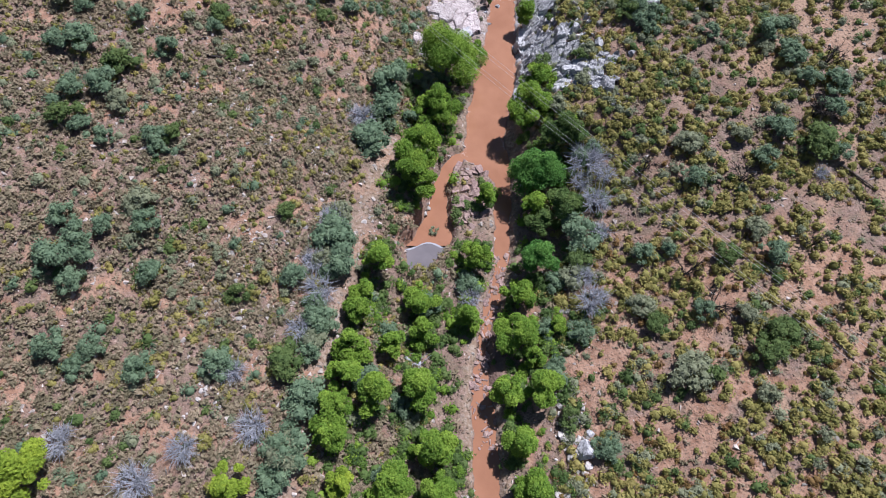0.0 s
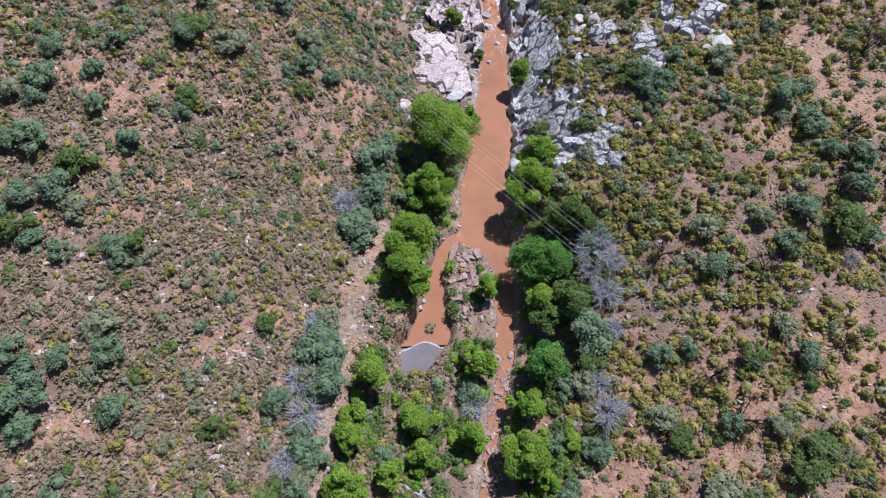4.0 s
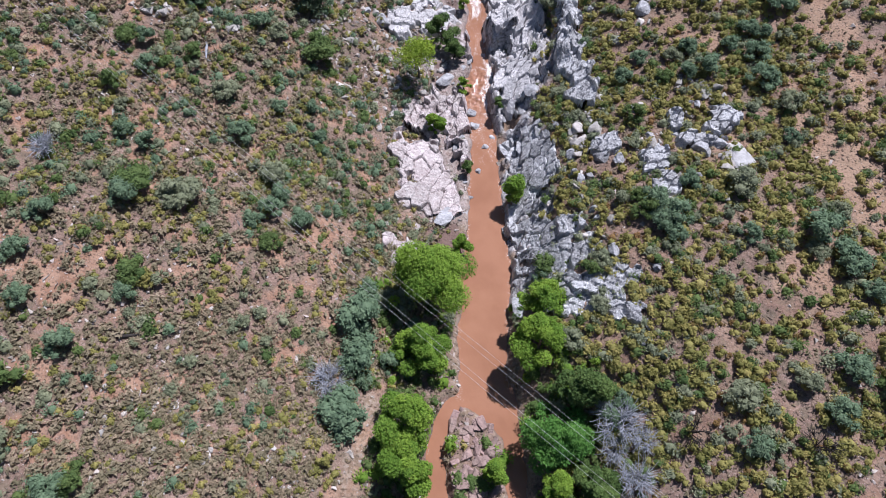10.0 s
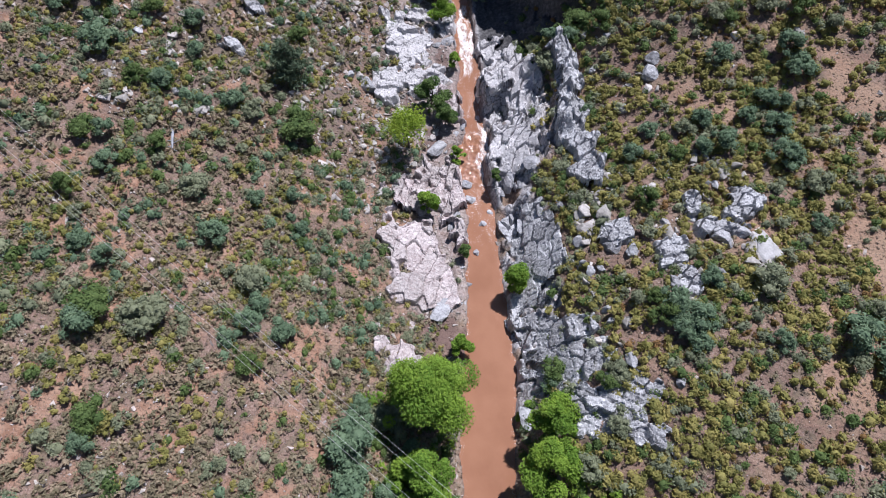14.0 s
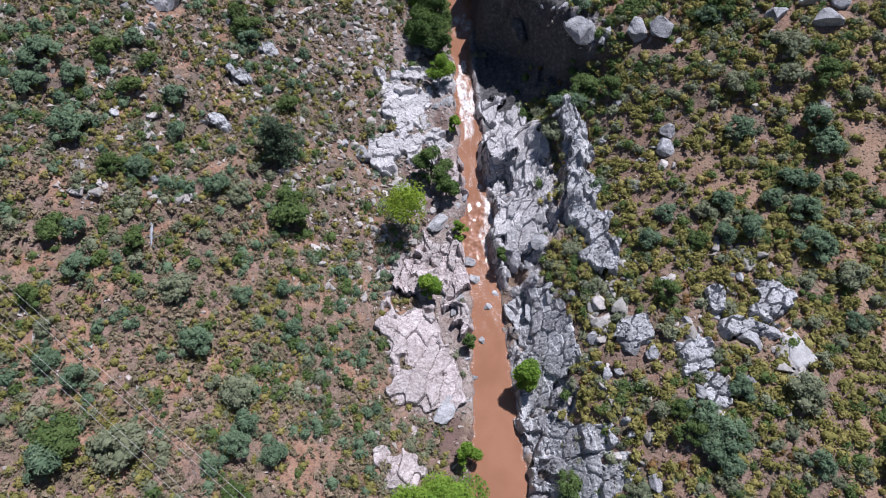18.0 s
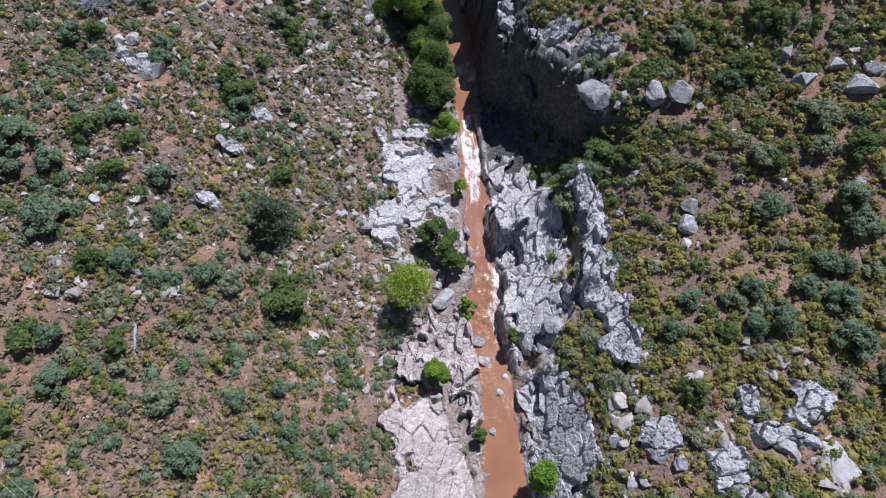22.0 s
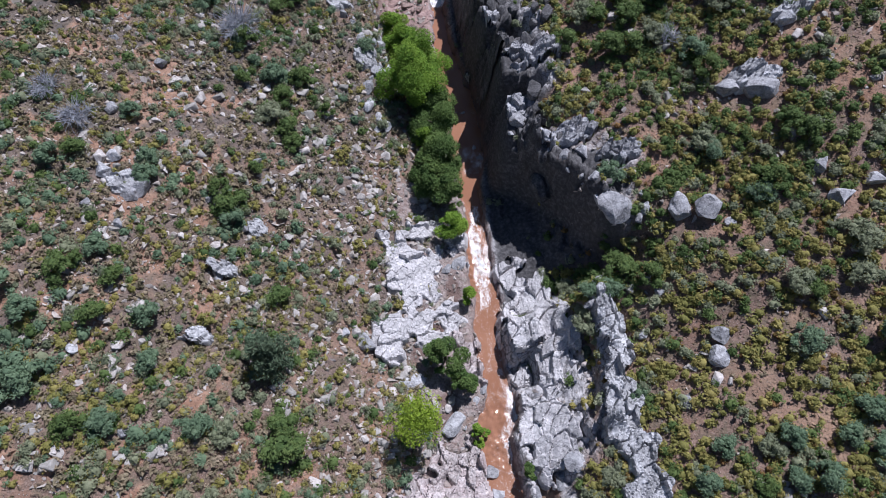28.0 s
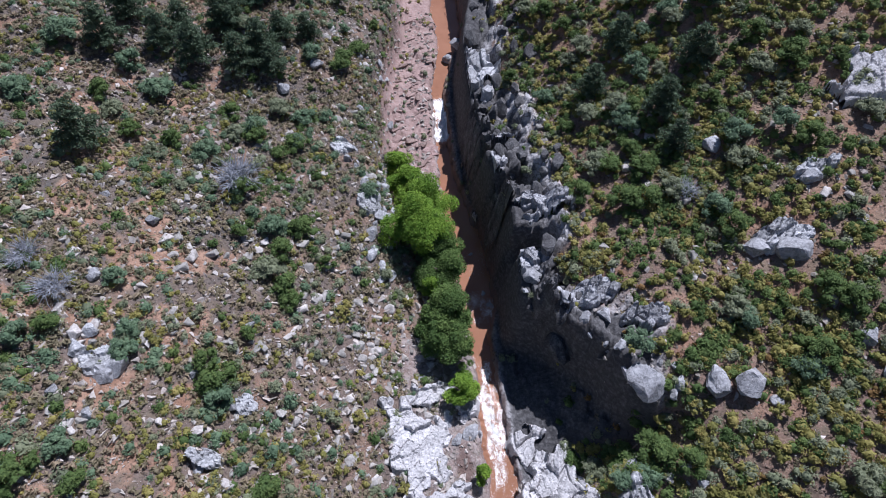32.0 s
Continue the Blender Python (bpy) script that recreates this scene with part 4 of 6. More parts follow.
def tube(points, radii, sides=6):
    """A tapered round stem along a few points."""
    points, radii = np.asarray(points, float), np.asarray(radii, float)
    way = np.gradient(points, axis=0)
    way /= np.linalg.norm(way, axis=1, keepdims=True) + 1e-9
    side = np.cross(way, (0.31, 0.87, 0.38))
    side /= np.linalg.norm(side, axis=1, keepdims=True) + 1e-9
    third = np.cross(way, side)
    ang = np.arange(sides) * 2 * np.pi / sides
    ring = points[:, None] + radii[:, None, None] * (side[:, None] * np.cos(ang)[:, None] + third[:, None] * np.sin(ang)[:, None])
    i = np.arange(len(points) * sides).reshape(-1, sides)
    j = np.roll(i, -1, axis=1)
    return ring.reshape(-1, 3), np.stack([i[:-1], j[:-1], j[1:], i[1:]], -1).reshape(-1, 4)


def gather(pieces):
    """Several (corners, quads) as one."""
    verts, faces, n = [], [], 0
    for v, f in pieces:
        verts.append(v), faces.append(f + n)
        n += len(v)
    return np.concatenate(verts), np.concatenate(faces)


def limbs_to(base, tips, thick, sides=5):
    """Limbs that leave the trunk and reach towards the lobes."""
    out = []
    for tip in tips:
        start = base * (1, 1, 0.35 + 0.5 * rng.random())
        mid = (start + tip) / 2 + rng.normal(size=3) * 0.12 * np.linalg.norm(tip - start)
        out.append(tube([start, mid, tip], [thick, thick * 0.6, thick * 0.2], sides))
    return out


def grow_tree(name, label, category, r, h, leaf_mat, leaves_n, size, group="", bark=None, n_lobes=14, low=0.35, flat=0.8):
    """A broadleaf tree: trunk, limbs and an uneven crown; its base is at the origin."""
    root = thing(name, label, category, group)
    c, rad = lobes(r, h, n_lobes, low, 0.1)
    rad = np.minimum(rad, h * 0.3)
    v, f, s = leaf_cloud(c, rad, leaves_n, size, flat, loose=0.88)
    part("crown", mesh_from("crown", v, f, leaf_mat, [("tint", s)]), root)
    top = np.array([0.1 * r, -0.05 * r, h * 0.62])
    pieces = [tube([(0, 0, -0.4), top * (0.3, 0.3, 0.4), top], [0.05 * h * 0.55 + 0.04, 0.04 * h * 0.5 + 0.03, 0.03])]
    trunk = part("trunk", mesh_from("trunk", *gather(pieces), bark or BARK), root)
    for tip in c[: min(7, len(c))]:
        part("limb", mesh_from("limb", *gather(limbs_to(top, [tip], 0.022 * h + 0.012)), bark or BARK), trunk)
    return root


def grow_dead(name, label, r, h, mat, twigs=90, thick=0.045, group="", upright=0.9):
    """A leafless shrub or small tree: a fan of bare, forking twigs."""
    root = thing(name, label, "dead shrub", group)
    pieces, fine = [], []
    for _ in range(max(6, twigs // 9)):
        ang, lean = rng.random() * 2 * np.pi, 0.25 + rng.random() * 0.9
        tip = np.array([np.cos(ang) * r * lean * 0.8, np.sin(ang) * r * lean * 0.8, h * (1 - 0.35 * lean) * upright])
        mid = tip * (0.45, 0.45, 0.6) + rng.normal(size=3) * 0.08 * r
        pieces.append(tube([(0, 0, -0.2), mid, tip], [thick, thick * 0.7, thick * 0.25], 5))
        for _ in range(11):
            a = 0.35 + 0.6 * rng.random()
            start = mid * (1 - a) + tip * a
            end = start + rng.normal(size=3) * 0.28 * r + np.array([np.cos(ang), np.sin(ang), 0.5]) * 0.22 * r
            fine.append(tube([start, (start + end) / 2 + rng.normal(size=3) * 0.03 * r, end], [thick * 0.6, thick * 0.45, thick * 0.25], 3))
    stem = part("stem", mesh_from("stem", *gather(pieces), mat), root)
    part("brushwood", mesh_from("brushwood", *gather(fine), mat), stem)
    return root


def put(root, x, y, scale=1.0, turn=None, sink=0.05):
    """Stand a finished thing on the ground."""
    root.matrix_basis = Matrix.LocRotScale((x, y, float(height(x, y)) - sink), Euler((0, 0, rng.random() * 6.28 if turn is None else turn)), (scale,) * 3)
    return root


# Riverside trees: place, crown radius, kind.
TREES = [
    (0.5, 64.1, 5.0, "b"), (-1.0, 56.2, 2.7, "b"), (-3.2, 47.5, 3.0, "b"), (-3.7, 43.5, 2.6, "b"), (-7.7, 30.4, 2.3, "b"), (-9.7, 26.7, 1.7, "b"), (-9.8, 24.0, 1.9, "b"),
    (-10.4, 20.0, 2.1, "b"), (-11.0, 16.5, 2.1, "b"), (-11.6, 12.9, 2.1, "b"), (-12.3, 10.4, 2.1, "b"), (-2.7, 25.8, 2.1, "b"), (-5.8, 20.7, 1.7, "b"), (3.1, 24.3, 1.9, "b"),
    (4.4, 32.5, 2.2, "b"), (5.8, 42.3, 1.5, "b"), (-2.3, 22.4, 1.7, "b"), (-7.3, 14.8, 2.7, "b"), (-2.8, 15.2, 2.5, "b"), (-0.9, 9.3, 2.5, "b"), (-4.9, 5.6, 2.4, "b"), (-0.8, 5.0, 2.4, "b"),
    (-10.4, 5.6, 1.7, "y"), (8.9, 21.8, 2.7, "b"), (10.7, 19.6, 1.4, "b"), (7.6, 15.4, 2.0, "b"),
]
TREES_MORE = [
    (11.2, 15.5, 2.5, "b"), (8.4, 9.7, 2.1, "b"), (9.4, 5.3, 2.5, "b"), (12.1, 31.7, 2.7, "g"), (9.4, 27.3, 2.0, "b"), (12.2, 39.9, 1.9, "b"), (13.0, 44.8, 3.0, "g"),
    (12.8, 55.2, 2.7, "b"), (14.3, 60.1, 2.3, "b"), (13.6, 23.0, 1.2, "b"), (-38.6, 5.7, 3.1, "y"), (-21.1, 5.8, 1.9, "y"), (16.4, 48.8, 2.5, "d"), (2.4, 101.0, 3.4, "y"),
    (13.9, 78.0, 1.9, "b"), (5.4, 70.4, 1.3, "b"), (6.6, 108.8, 2.2, "d"), (3.8, 91.1, 1.7, "b"), (8.3, 105.3, 1.5, "d"), (7.6, 166.1, 2.0, "b"), (8.8, 161.0, 2.3, "b"),
    (10.0, 156.1, 2.9, "b"), (8.3, 149.7, 3.2, "b"), (11.0, 147.8, 2.6, "d"),
]
TREES_CANYON = [(11.2, 143.3, 2.6, "d"), (9.3, 141.5, 1.4, "b"), (10.8, 136.7, 2.6, "d"), (9.6, 133.5, 2.6, "d"), (11.0, 131.5, 1.7, "d"), (11.3, 116.6, 1.0, "b"), (9.2, 99.4, 1.0, "b"), (8.0, 83.5, 1.0, "d"), (14.2, 94.3, 0.9, "d"), (10.5, 126.4, 1.6, "b"), (15.9, 39.0, 2.2, "d"), (13.1, 37.2, 1.8, "d")]
KIND = {
    "b": (LEAF_BRIGHT, "riverside_tree", "bright green leafy tree on the creek bank", "tree"),
    "y": (LEAF_YELLOW, "riverside_tree", "yellow-green leafy tree beside the creek", "tree"),
    "g": (leaves("fresh_leaves", [(0.06, 0.17, 0.03), (0.10, 0.25, 0.05), (0.15, 0.32, 0.075)], translucent=0.4), "riverside_tree", "fresh green round-crowned tree above the creek", "tree"),
    "d": (LEAF_TREE, "riverside_tree", "dark green dense tree by the rocky bank", "tree"),
}


def plant_trees():
    for x, y, r, kind in TREES + TREES_MORE + TREES_CANYON:
        mat, name, label, category = KIND[kind]
        r = r * (1.0 if r > 4 or y < 36 else 1.45 if y > 120 else 1.15)
        tall = 1.95 * r + 0.6
        if r > 4:
            tall, label = 10.5, "large spreading bright green tree on the creek bank"
        lone = (x, y) == (2.4, 101.0)
        if lone:
            tall, label = 6.6, "open yellow-green tree leaning over the rocks"
        n = int(1050 * r * r + 900) if not lone else 4200
        root = grow_tree(name, label, category, r, tall, mat, n, 0.15, "trees along the creek", n_lobes=int(13 + 6 * r), low=0.58 if lone else 0.3)
        put(root, x, y)


plant_trees()

# Large shrubs: place and radius.
SHRUBS_A = [(-9.7, 49, 3.3), (-13.4, 33.7, 3), (-14.7, 13.7, 2.5), (-16.1, 8.9, 2.5), (-7.7, 60.4, 3.2), (-8.3, 56.2, 2.8), (18, 34.9, 2.7), (17.2, 31.6, 1.9), (-12.1, 100.4, 2.7), (-6.6, 64, 1.6), (-27.2, 74.2, 2.6), (-31.3, 74.9, 2.5), (3.3, 29.5, 1.8), (-17.2, 17.7, 2.3), (-47, 64.5, 2.6), (-47.2, 62.2, 1.3), (-49.5, 62.4, 1.8), (-46.1, 56.4, 2.3), (-48.8, 56, 1.5), (-40.8, 53.3, 2.2), (-42, 50.2, 2.3), (-45.4, 49.1, 1.8), (-39.8, 48.1, 1.8), (-44.9, 44.9, 1.9), (-43.1, 44, 1.4), (-35, 43.6, 1.8), (-33, 44.3, 1.4), (-34.4, 41.9, 1.1), (-35.6, 56.8, 1.6), (-40.4, 61.8, 1.3), (-41.7, 66.9, 1.6), (-39.5, 71.3, 1.4)]
SHRUBS_B = [(-46.6, 69.6, 1.6), (-32, 73.3, 1.9), (-30.6, 64.3, 1.8), (-31.1, 62.2, 1.3), (-17.6, 68.8, 1.5), (-17.2, 78.6, 2.3), (-17.6, 73.5, 1.6), (-40.3, 42.7, 1.2), (-34.9, 35.1, 1.9), (-34.1, 32.6, 1.7), (-42.2, 32.1, 1.6), (-38.2, 31.6, 1.4), (-40.2, 30.2, 2), (-39.6, 28.2, 1.6), (-42.1, 27.3, 2.3), (-40.4, 25.2, 1.6), (-33, 27.1, 1.7), (-23.5, 25.3, 1.3), (-19.1, 36.2, 1.3), (-17.8, 27.7, 1.8), (-40.9, 18.3, 1.8), (-37.2, 18.4, 1.5), (-38.4, 16.2, 1.4), (-24.4, 17.2, 1.9), (-32.1, 16.3, 1.7), (23.6, 25.2, 1.7), (24.9, 22.7, 1.6), (27.5, 17, 2.6), (30, 16.8, 1.4), (36.4, 19.1, 2), (38.1, 21.2, 2), (39.2, 30.3, 1.8)]
SHRUBS_C = [(38, 33.7, 1.6), (34.3, 30.7, 1.6), (24.9, 31.8, 1.5), (27.8, 32.3, 1.1), (31.9, 46.4, 2), (32.1, 41.5, 1.5), (41.1, 43.4, 1.7), (43.7, 47.6, 2), (39, 46.6, 1.4), (45.7, 62.8, 2.5), (44.3, 60.3, 1.4), (47.5, 59.1, 2.3), (51.8, 53.7, 2.1), (51, 50.1, 1.9), (48.3, 45.1, 2.8), (50.6, 43.8, 1.4), (48.8, 55.2, 1.4), (49.2, 65.2, 1.3), (30.3, 24, 1.4), (35.5, 14.4, 1.3), (34.8, 23.1, 1.4), (28.4, 66.3, 1.7), (29.6, 64.8, 1.5), (38.7, 70.1, 2.3), (29.8, 82.9, 1.4), (28.4, 69.2, 1.8), (30.4, 67, 1.8), (27.1, 68.1, 1.5), (26.9, 70.4, 1.1), (24.9, 70.6, 1.1), (33.2, 71.2, 1.4), (37.6, 63.4, 1.3)]
SHRUBS_D = [(52.4, 96.9, 2.3), (51.9, 99.5, 2), (47.4, 93.1, 1.7), (49.3, 92.3, 1.1), (47, 89.1, 1.8), (44.2, 91.3, 1.4), (46.4, 84.8, 2.1), (40.3, 88, 1.7), (38, 88, 1.4), (35, 88.1, 1.3), (38.8, 92.2, 1.5), (36.8, 91.4, 1.2), (32.7, 92.5, 1.4), (29.8, 89.5, 1.5), (27.2, 99.6, 1.2), (58, 101.3, 1.4), (50.8, 106.1, 1.7), (54.8, 104.8, 1.9), (52.3, 109.4, 2.1), (49, 80.8, 1.8), (47.3, 76, 1.2), (46.1, 105.4, 1.3), (43.7, 100.7, 1.7), (-14, 72.5, 1.5), (-19.4, 71.9, 1.1), (-16.6, 75.7, 1.4), (-21.4, 84.2, 1.8), (-33.7, 82.7, 1.2), (-30.9, 80.8, 1.4), (-35.4, 88.9, 1.4), (-31.8, 91.8, 1.4), (-23.4, 89.8, 1.9)]
SHRUBS_E = [(-34.1, 86, 1), (-28.3, 121.7, 1.5), (-36.9, 117.2, 2.3), (-33.9, 108.7, 2.3), (-29.5, 103.8, 1.5), (-26.7, 103.8, 1.6), (-23.7, 114.3, 1.6), (-28.2, 114.4, 1.6), (-31, 119.3, 1.7), (-38, 113.9, 1.8), (-33.9, 115.1, 1.6), (-19.3, 103, 1.6), (-17.3, 102.3, 1.6), (-12, 102.5, 1.8), (-34.3, 96.1, 1.8), (-32.3, 96.3, 1.4), (-27.1, 95.3, 1.5), (-23.7, 109.7, 1.5), (-15.9, 126.2, 1.7), (-13.1, 90.5, 1.1), (-17.2, 89.5, 1.3), (-12, 85.7, 1.2), (-25.5, 171.6, 2.6), (-29, 176.3, 2.2), (-27.8, 163.4, 1.6), (-22.7, 161.8, 1.7), (-18.3, 159.8, 1.8), (-10.4, 148.6, 1.9), (-7.1, 148.4, 1.9), (-9.3, 145.3, 1.7), (-26.6, 118.3, 1.4), (-24.6, 131, 1.7)]
SHRUBS_F = [(-24.4, 133.3, 1.4), (-16.3, 128.1, 2), (-17.4, 130, 1.5), (-13.2, 133.7, 1.1), (-11.9, 117.3, 1.8), (-9.4, 140.5, 1.8), (-8.9, 138.4, 1.6), (-26, 139.3, 1.3), (-33, 132.5, 1.6), (-31, 133.7, 1.4), (-29.8, 120.3, 1), (-7.1, 163.1, 1.9), (-37.2, 179.6, 2.6), (-40.4, 167.7, 2.4), (-32, 169.9, 1.9), (-30.4, 166.6, 1.7), (33.8, 146.9, 1.9), (33.9, 141.1, 2.1), (36.3, 140.2, 1.9), (39.1, 140.7, 1.7), (37, 155.3, 2.1), (33.6, 155.9, 2.1), (42.8, 136.4, 1.9), (43.6, 134, 1.8), (40.7, 124.8, 1.8), (40.8, 123.3, 1.5), (49.6, 124.4, 1.8), (51.1, 122.7, 1.8), (46.2, 118.4, 2), (44.6, 117.2, 1.8), (45, 106.6, 1.7), (29.3, 114.2, 1.6)]
SHRUBS_G = [(29.7, 123.8, 1.7), (48.8, 157.5, 2.4), (57.4, 152.5, 2.1), (52.8, 143.8, 1.8), (23.6, 108.6, 2.0), (23.2, 114.5, 1.5), (28.8, 113.6, 2.1), (31.2, 111.9, 1.7), (26.6, 111.2, 1.6), (26.0, 114.6, 1.8), (24.4, 111.4, 1.4), (21.3, 117.6, 1.2)]
BIG_SHRUBS = SHRUBS_A + SHRUBS_B + SHRUBS_C + SHRUBS_D + SHRUBS_E + SHRUBS_F + SHRUBS_G


for _ in range(44):
    _y = 4 + 62 * rng.random()
    _u = -15.5 + 7.5 * rng.random() if rng.random() < 0.5 else 5.5 + 8 * rng.random()
    if along_line(_u + creek_mid(_y), _y, TRACK) > 2.2 and not (-8 < _u + creek_mid(_y) < 3 and 28 < _y < 51):
        BIG_SHRUBS.append((float(_u + creek_mid(_y)), _y, 1.0 + 1.0 * rng.random()))
for _ in range(16):
    _y = 4 + 34 * rng.random()
    BIG_SHRUBS.append((-19.0 + 0.13 * _y + 2.6 * rng.random(), _y, 1.3 + 1.0 * rng.random()))
for _ in range(120):
    _y, _u = 140 + 70 * rng.random(), 11 + 36 * rng.random() if rng.random() < 0.7 else -32 + 20 * rng.random()
    BIG_SHRUBS.append((float(_u + creek_mid(_y)), _y, 1.1 + 1.0 * rng.random()))


def grow_shrub(label, r, h, mat, n, size, n_lobes, group="large shrubs on the slopes", name="shrub"):
    """A many-stemmed evergreen shrub."""
    root = thing(name, label, "shrub", group)
    c, rad = lobes(r, h, n_lobes, 0.3)
    v, f, s = both(leaf_cloud(c, rad, n, size, 0.85), cores(c, rad))
    part("foliage", mesh_from("foliage", v, f, mat, [("tint", s)]), root)
    part("stem", mesh_from("stem", *gather(limbs_to(np.array([0, 0, 0.3 * h]), c[:4], 0.05, 3)), BARK), root)
    return root


def plant_shrubs():
    kinds = [("blue-green evergreen shrub on stony soil", LEAF_TEAL, 4), ("grey-green rounded shrub on stony soil", LEAF_GREY, 2), ("dark green evergreen shrub on stony soil", LEAF_DEEP, 3)]
    made = []
    for label, mat, many in kinds:
        made.append([grow_shrub(label, 1.5, 1.75 + 0.25 * k, mat, 1100, 0.115, 24) for k in range(many)])
    for row in made:
        for ob in row:
            ob["spare"] = 1
    used = set()
    for k, (x, y, r) in enumerate(BIG_SHRUBS):
        pick = rng.random()
        grey = 0.1 if x < 0 else 0.3
        deep = 0.15 if y < 100 else 0.42
        row = made[1] if pick < grey else made[2] if pick > 1 - deep else made[0]
        ob = row[int(rng.random() * len(row))]
        where = Matrix.LocRotScale((x, y, float(height(x, y)) - 0.08), Euler((0, 0, rng.random() * 6.28)), (r / 1.5, r / 1.5, (r / 1.5) ** 0.7))
        if ob.name in used:
            copy_thing(ob, Matrix.Identity(4)).matrix_basis = where
        else:
            used.add(ob.name)
            ob.matrix_basis = where
    for row in made:
        for ob in row:
            del ob["spare"]
            if ob.name not in used:
                for o in (*ob.children, ob):
                    bpy.data.objects.remove(o)


plant_shrubs()


def plant_bushes():
    """Bushes that can be told apart, over the middle of both slopes."""
    olive = [grow_shrub("olive-green rounded bush on stony soil", 0.9, 0.9, LEAF_OLIVE, 190, 0.11, 9, "olive bushes on the slopes", "olive_bush") for _ in range(5)]
    grey = [grow_shrub("grey-green rounded bush on stony soil", 0.95, 0.95, LEAF_GREY, 200, 0.11, 9, "grey bushes on the slopes", "grey_bush") for _ in range(4)]
    for kinds, count, share in ((olive, 290, 0.72), (grey, 240, 0.45)):
        done = 0
        while done < count:
            y, a = 2 + 178 * rng.random(), rng.random()
            u = 9 + 34 * a if rng.random() < share else -9 - 34 * a
            x = float(u + creek_mid(y))
            if float(rockiness(x, y)) > 0.3 or float(rough(x / 5.5, y / 5.5, 41)) > 0.3:
                continue
            ob = kinds[done] if done < len(kinds) else copy_thing(kinds[done % len(kinds)], Matrix.Identity(4))
            put(ob, x, y, 0.75 + 0.6 * rng.random())
            done += 1


plant_bushes()

# Bare, grey, fire-killed shrubs: place and radius.
DEAD = [(-19.7, 11.1, 2.0), (19.2, 45.5, 3.0), (20.0, 39.7, 2.3), (18.0, 26.0, 2.3), (-26.4, 8.8, 1.8), (-30.3, 5.4, 2.2), (-22.6, 16.5, 1.6), (-14.6, 26.5, 2.4), (-16.4, 21.9, 1.7),
        (-11.4, 53.1, 2.2), (-14.3, 155.0, 3.4), (-41.2, 79.5, 1.8), (-13.8, 35.6, 2.0), (-31.0, 138.0, 2.2), (47.5, 41.0, 1.2), (-38.0, 9.0, 1.8), (3.4, 27.8, 1.6), (-15.6, 30.2, 1.8), (-12.7, 31.0, 1.5), (18.6, 42.8, 1.8), (21.8, 43.2, 1.6), (17.4, 29.2, 1.7), (20.2, 35.4, 1.6), (-34.6, 142.0, 2.0), (40.5, 139.5, 1.8)]
BURNT = [(37.8, 40.6, 2.0), (31.5, 24.5, 2.0), (26.5, 43.5, 2.0), (48.5, 49.5, 2.2), (29.5, 29.0, 1.8), (52.0, 57.5, 2.2), (44.0, 31.5, 1.5), (-41.5, 31.0, 1.4), (58.0, 70.0, 2.4)]


def plant_dead():
    ghost = [grow_dead("dead_shrub", "bleached grey leafless shrub", 2.0, 1.9, GHOST, 300, 0.055, "dead shrubs") for _ in range(4)]
    burnt = [grow_dead("burnt_shrub", "charred black leafless shrub", 1.8, 2.6, CHAR, 70, 0.07, "burnt shrubs", 1.1) for _ in range(3)]
    for spots, kinds in ((DEAD, ghost), (BURNT, burnt)):
        for k, (x, y, r) in enumerate(spots):
            ob = kinds[k] if k < len(kinds) else copy_thing(kinds[k % len(kinds)], Matrix.Identity(4))
            put(ob, x, y, 0.88 * r / 2.0 if spots is DEAD else r / 2.0)


plant_dead()


def grow_pine(r, h):
    """A conifer: trunk, whorls of boughs, needles along them."""
    root = thing("pine_tree", "dark green conifer standing on the slope", "tree", "pines on the slopes")
    trunk = part("trunk", mesh_from("trunk", *tube([(0, 0, -0.4), (0.05, 0, h * 0.5), (0, 0.03, h)], [0.035 * h, 0.022 * h, 0.01]), BARK), root)
    boughs, c, rad = [], [], []
    for k in range(34):
        z = h * (0.12 + 0.86 * k / 33)
        a = k * 2.4 + rng.normal() * 0.3
        out = r * (1.02 - 0.85 * (z / h) ** 1.4) * (0.75 + 0.35 * rng.random())
        tip = np.array([np.cos(a) * out, np.sin(a) * out, z + 0.12 * out])
        boughs.append(tube([(0, 0, z - 0.1), tip * (0.5, 0.5, 1), tip], [0.05, 0.035, 0.012], 4))
        for q in (0.45, 0.75, 1.0):
            c.append(np.array([tip[0] * q, tip[1] * q, z + 0.1 * out * q])), rad.append(0.3 + 0.28 * out * (1.1 - q * 0.5))
    part("boughs", mesh_from("boughs", *gather(boughs), BARK), trunk)
    v, f, s = leaf_cloud(np.array(c), np.array(rad), 3400, 0.17, 0.45, 0.2, 2.4)
    part("foliage", mesh_from("foliage", v, f, LEAF_PINE, [("tint", s)]), root)
    return root


PINES = [(-12.8, 109.6, 3.0), (-20.3, 178.5, 3.2), (-14.1, 177.5, 3.0), (-25.0, 181.0, 2.8), (-32.0, 160.0, 3.2), (-9.6, 177.5, 2.4), (47.5, 157.0, 2.8), (41.8, 152.0, 2.7), (41.6, 146.6, 2.2), (40.5, 165.0, 2.6), (35.5, 160.0, 2.4), (52.0, 165.0, 2.6), (-4.0, 186.0, 2.4)]
PINES += [(float(-34 + 26 * rng.random()), float(178 + 18 * rng.random()), float(2.0 + 1.2 * rng.random())) for _ in range(9)]


def plant_pines():
    kinds = [grow_pine(3.0, 6.2) for _ in range(3)]
    for k, (x, y, r) in enumerate(PINES):
        put(kinds[k] if k < 3 else copy_thing(kinds[k % 3], Matrix.Identity(4)), x, y, r / 3.0)


plant_pines()


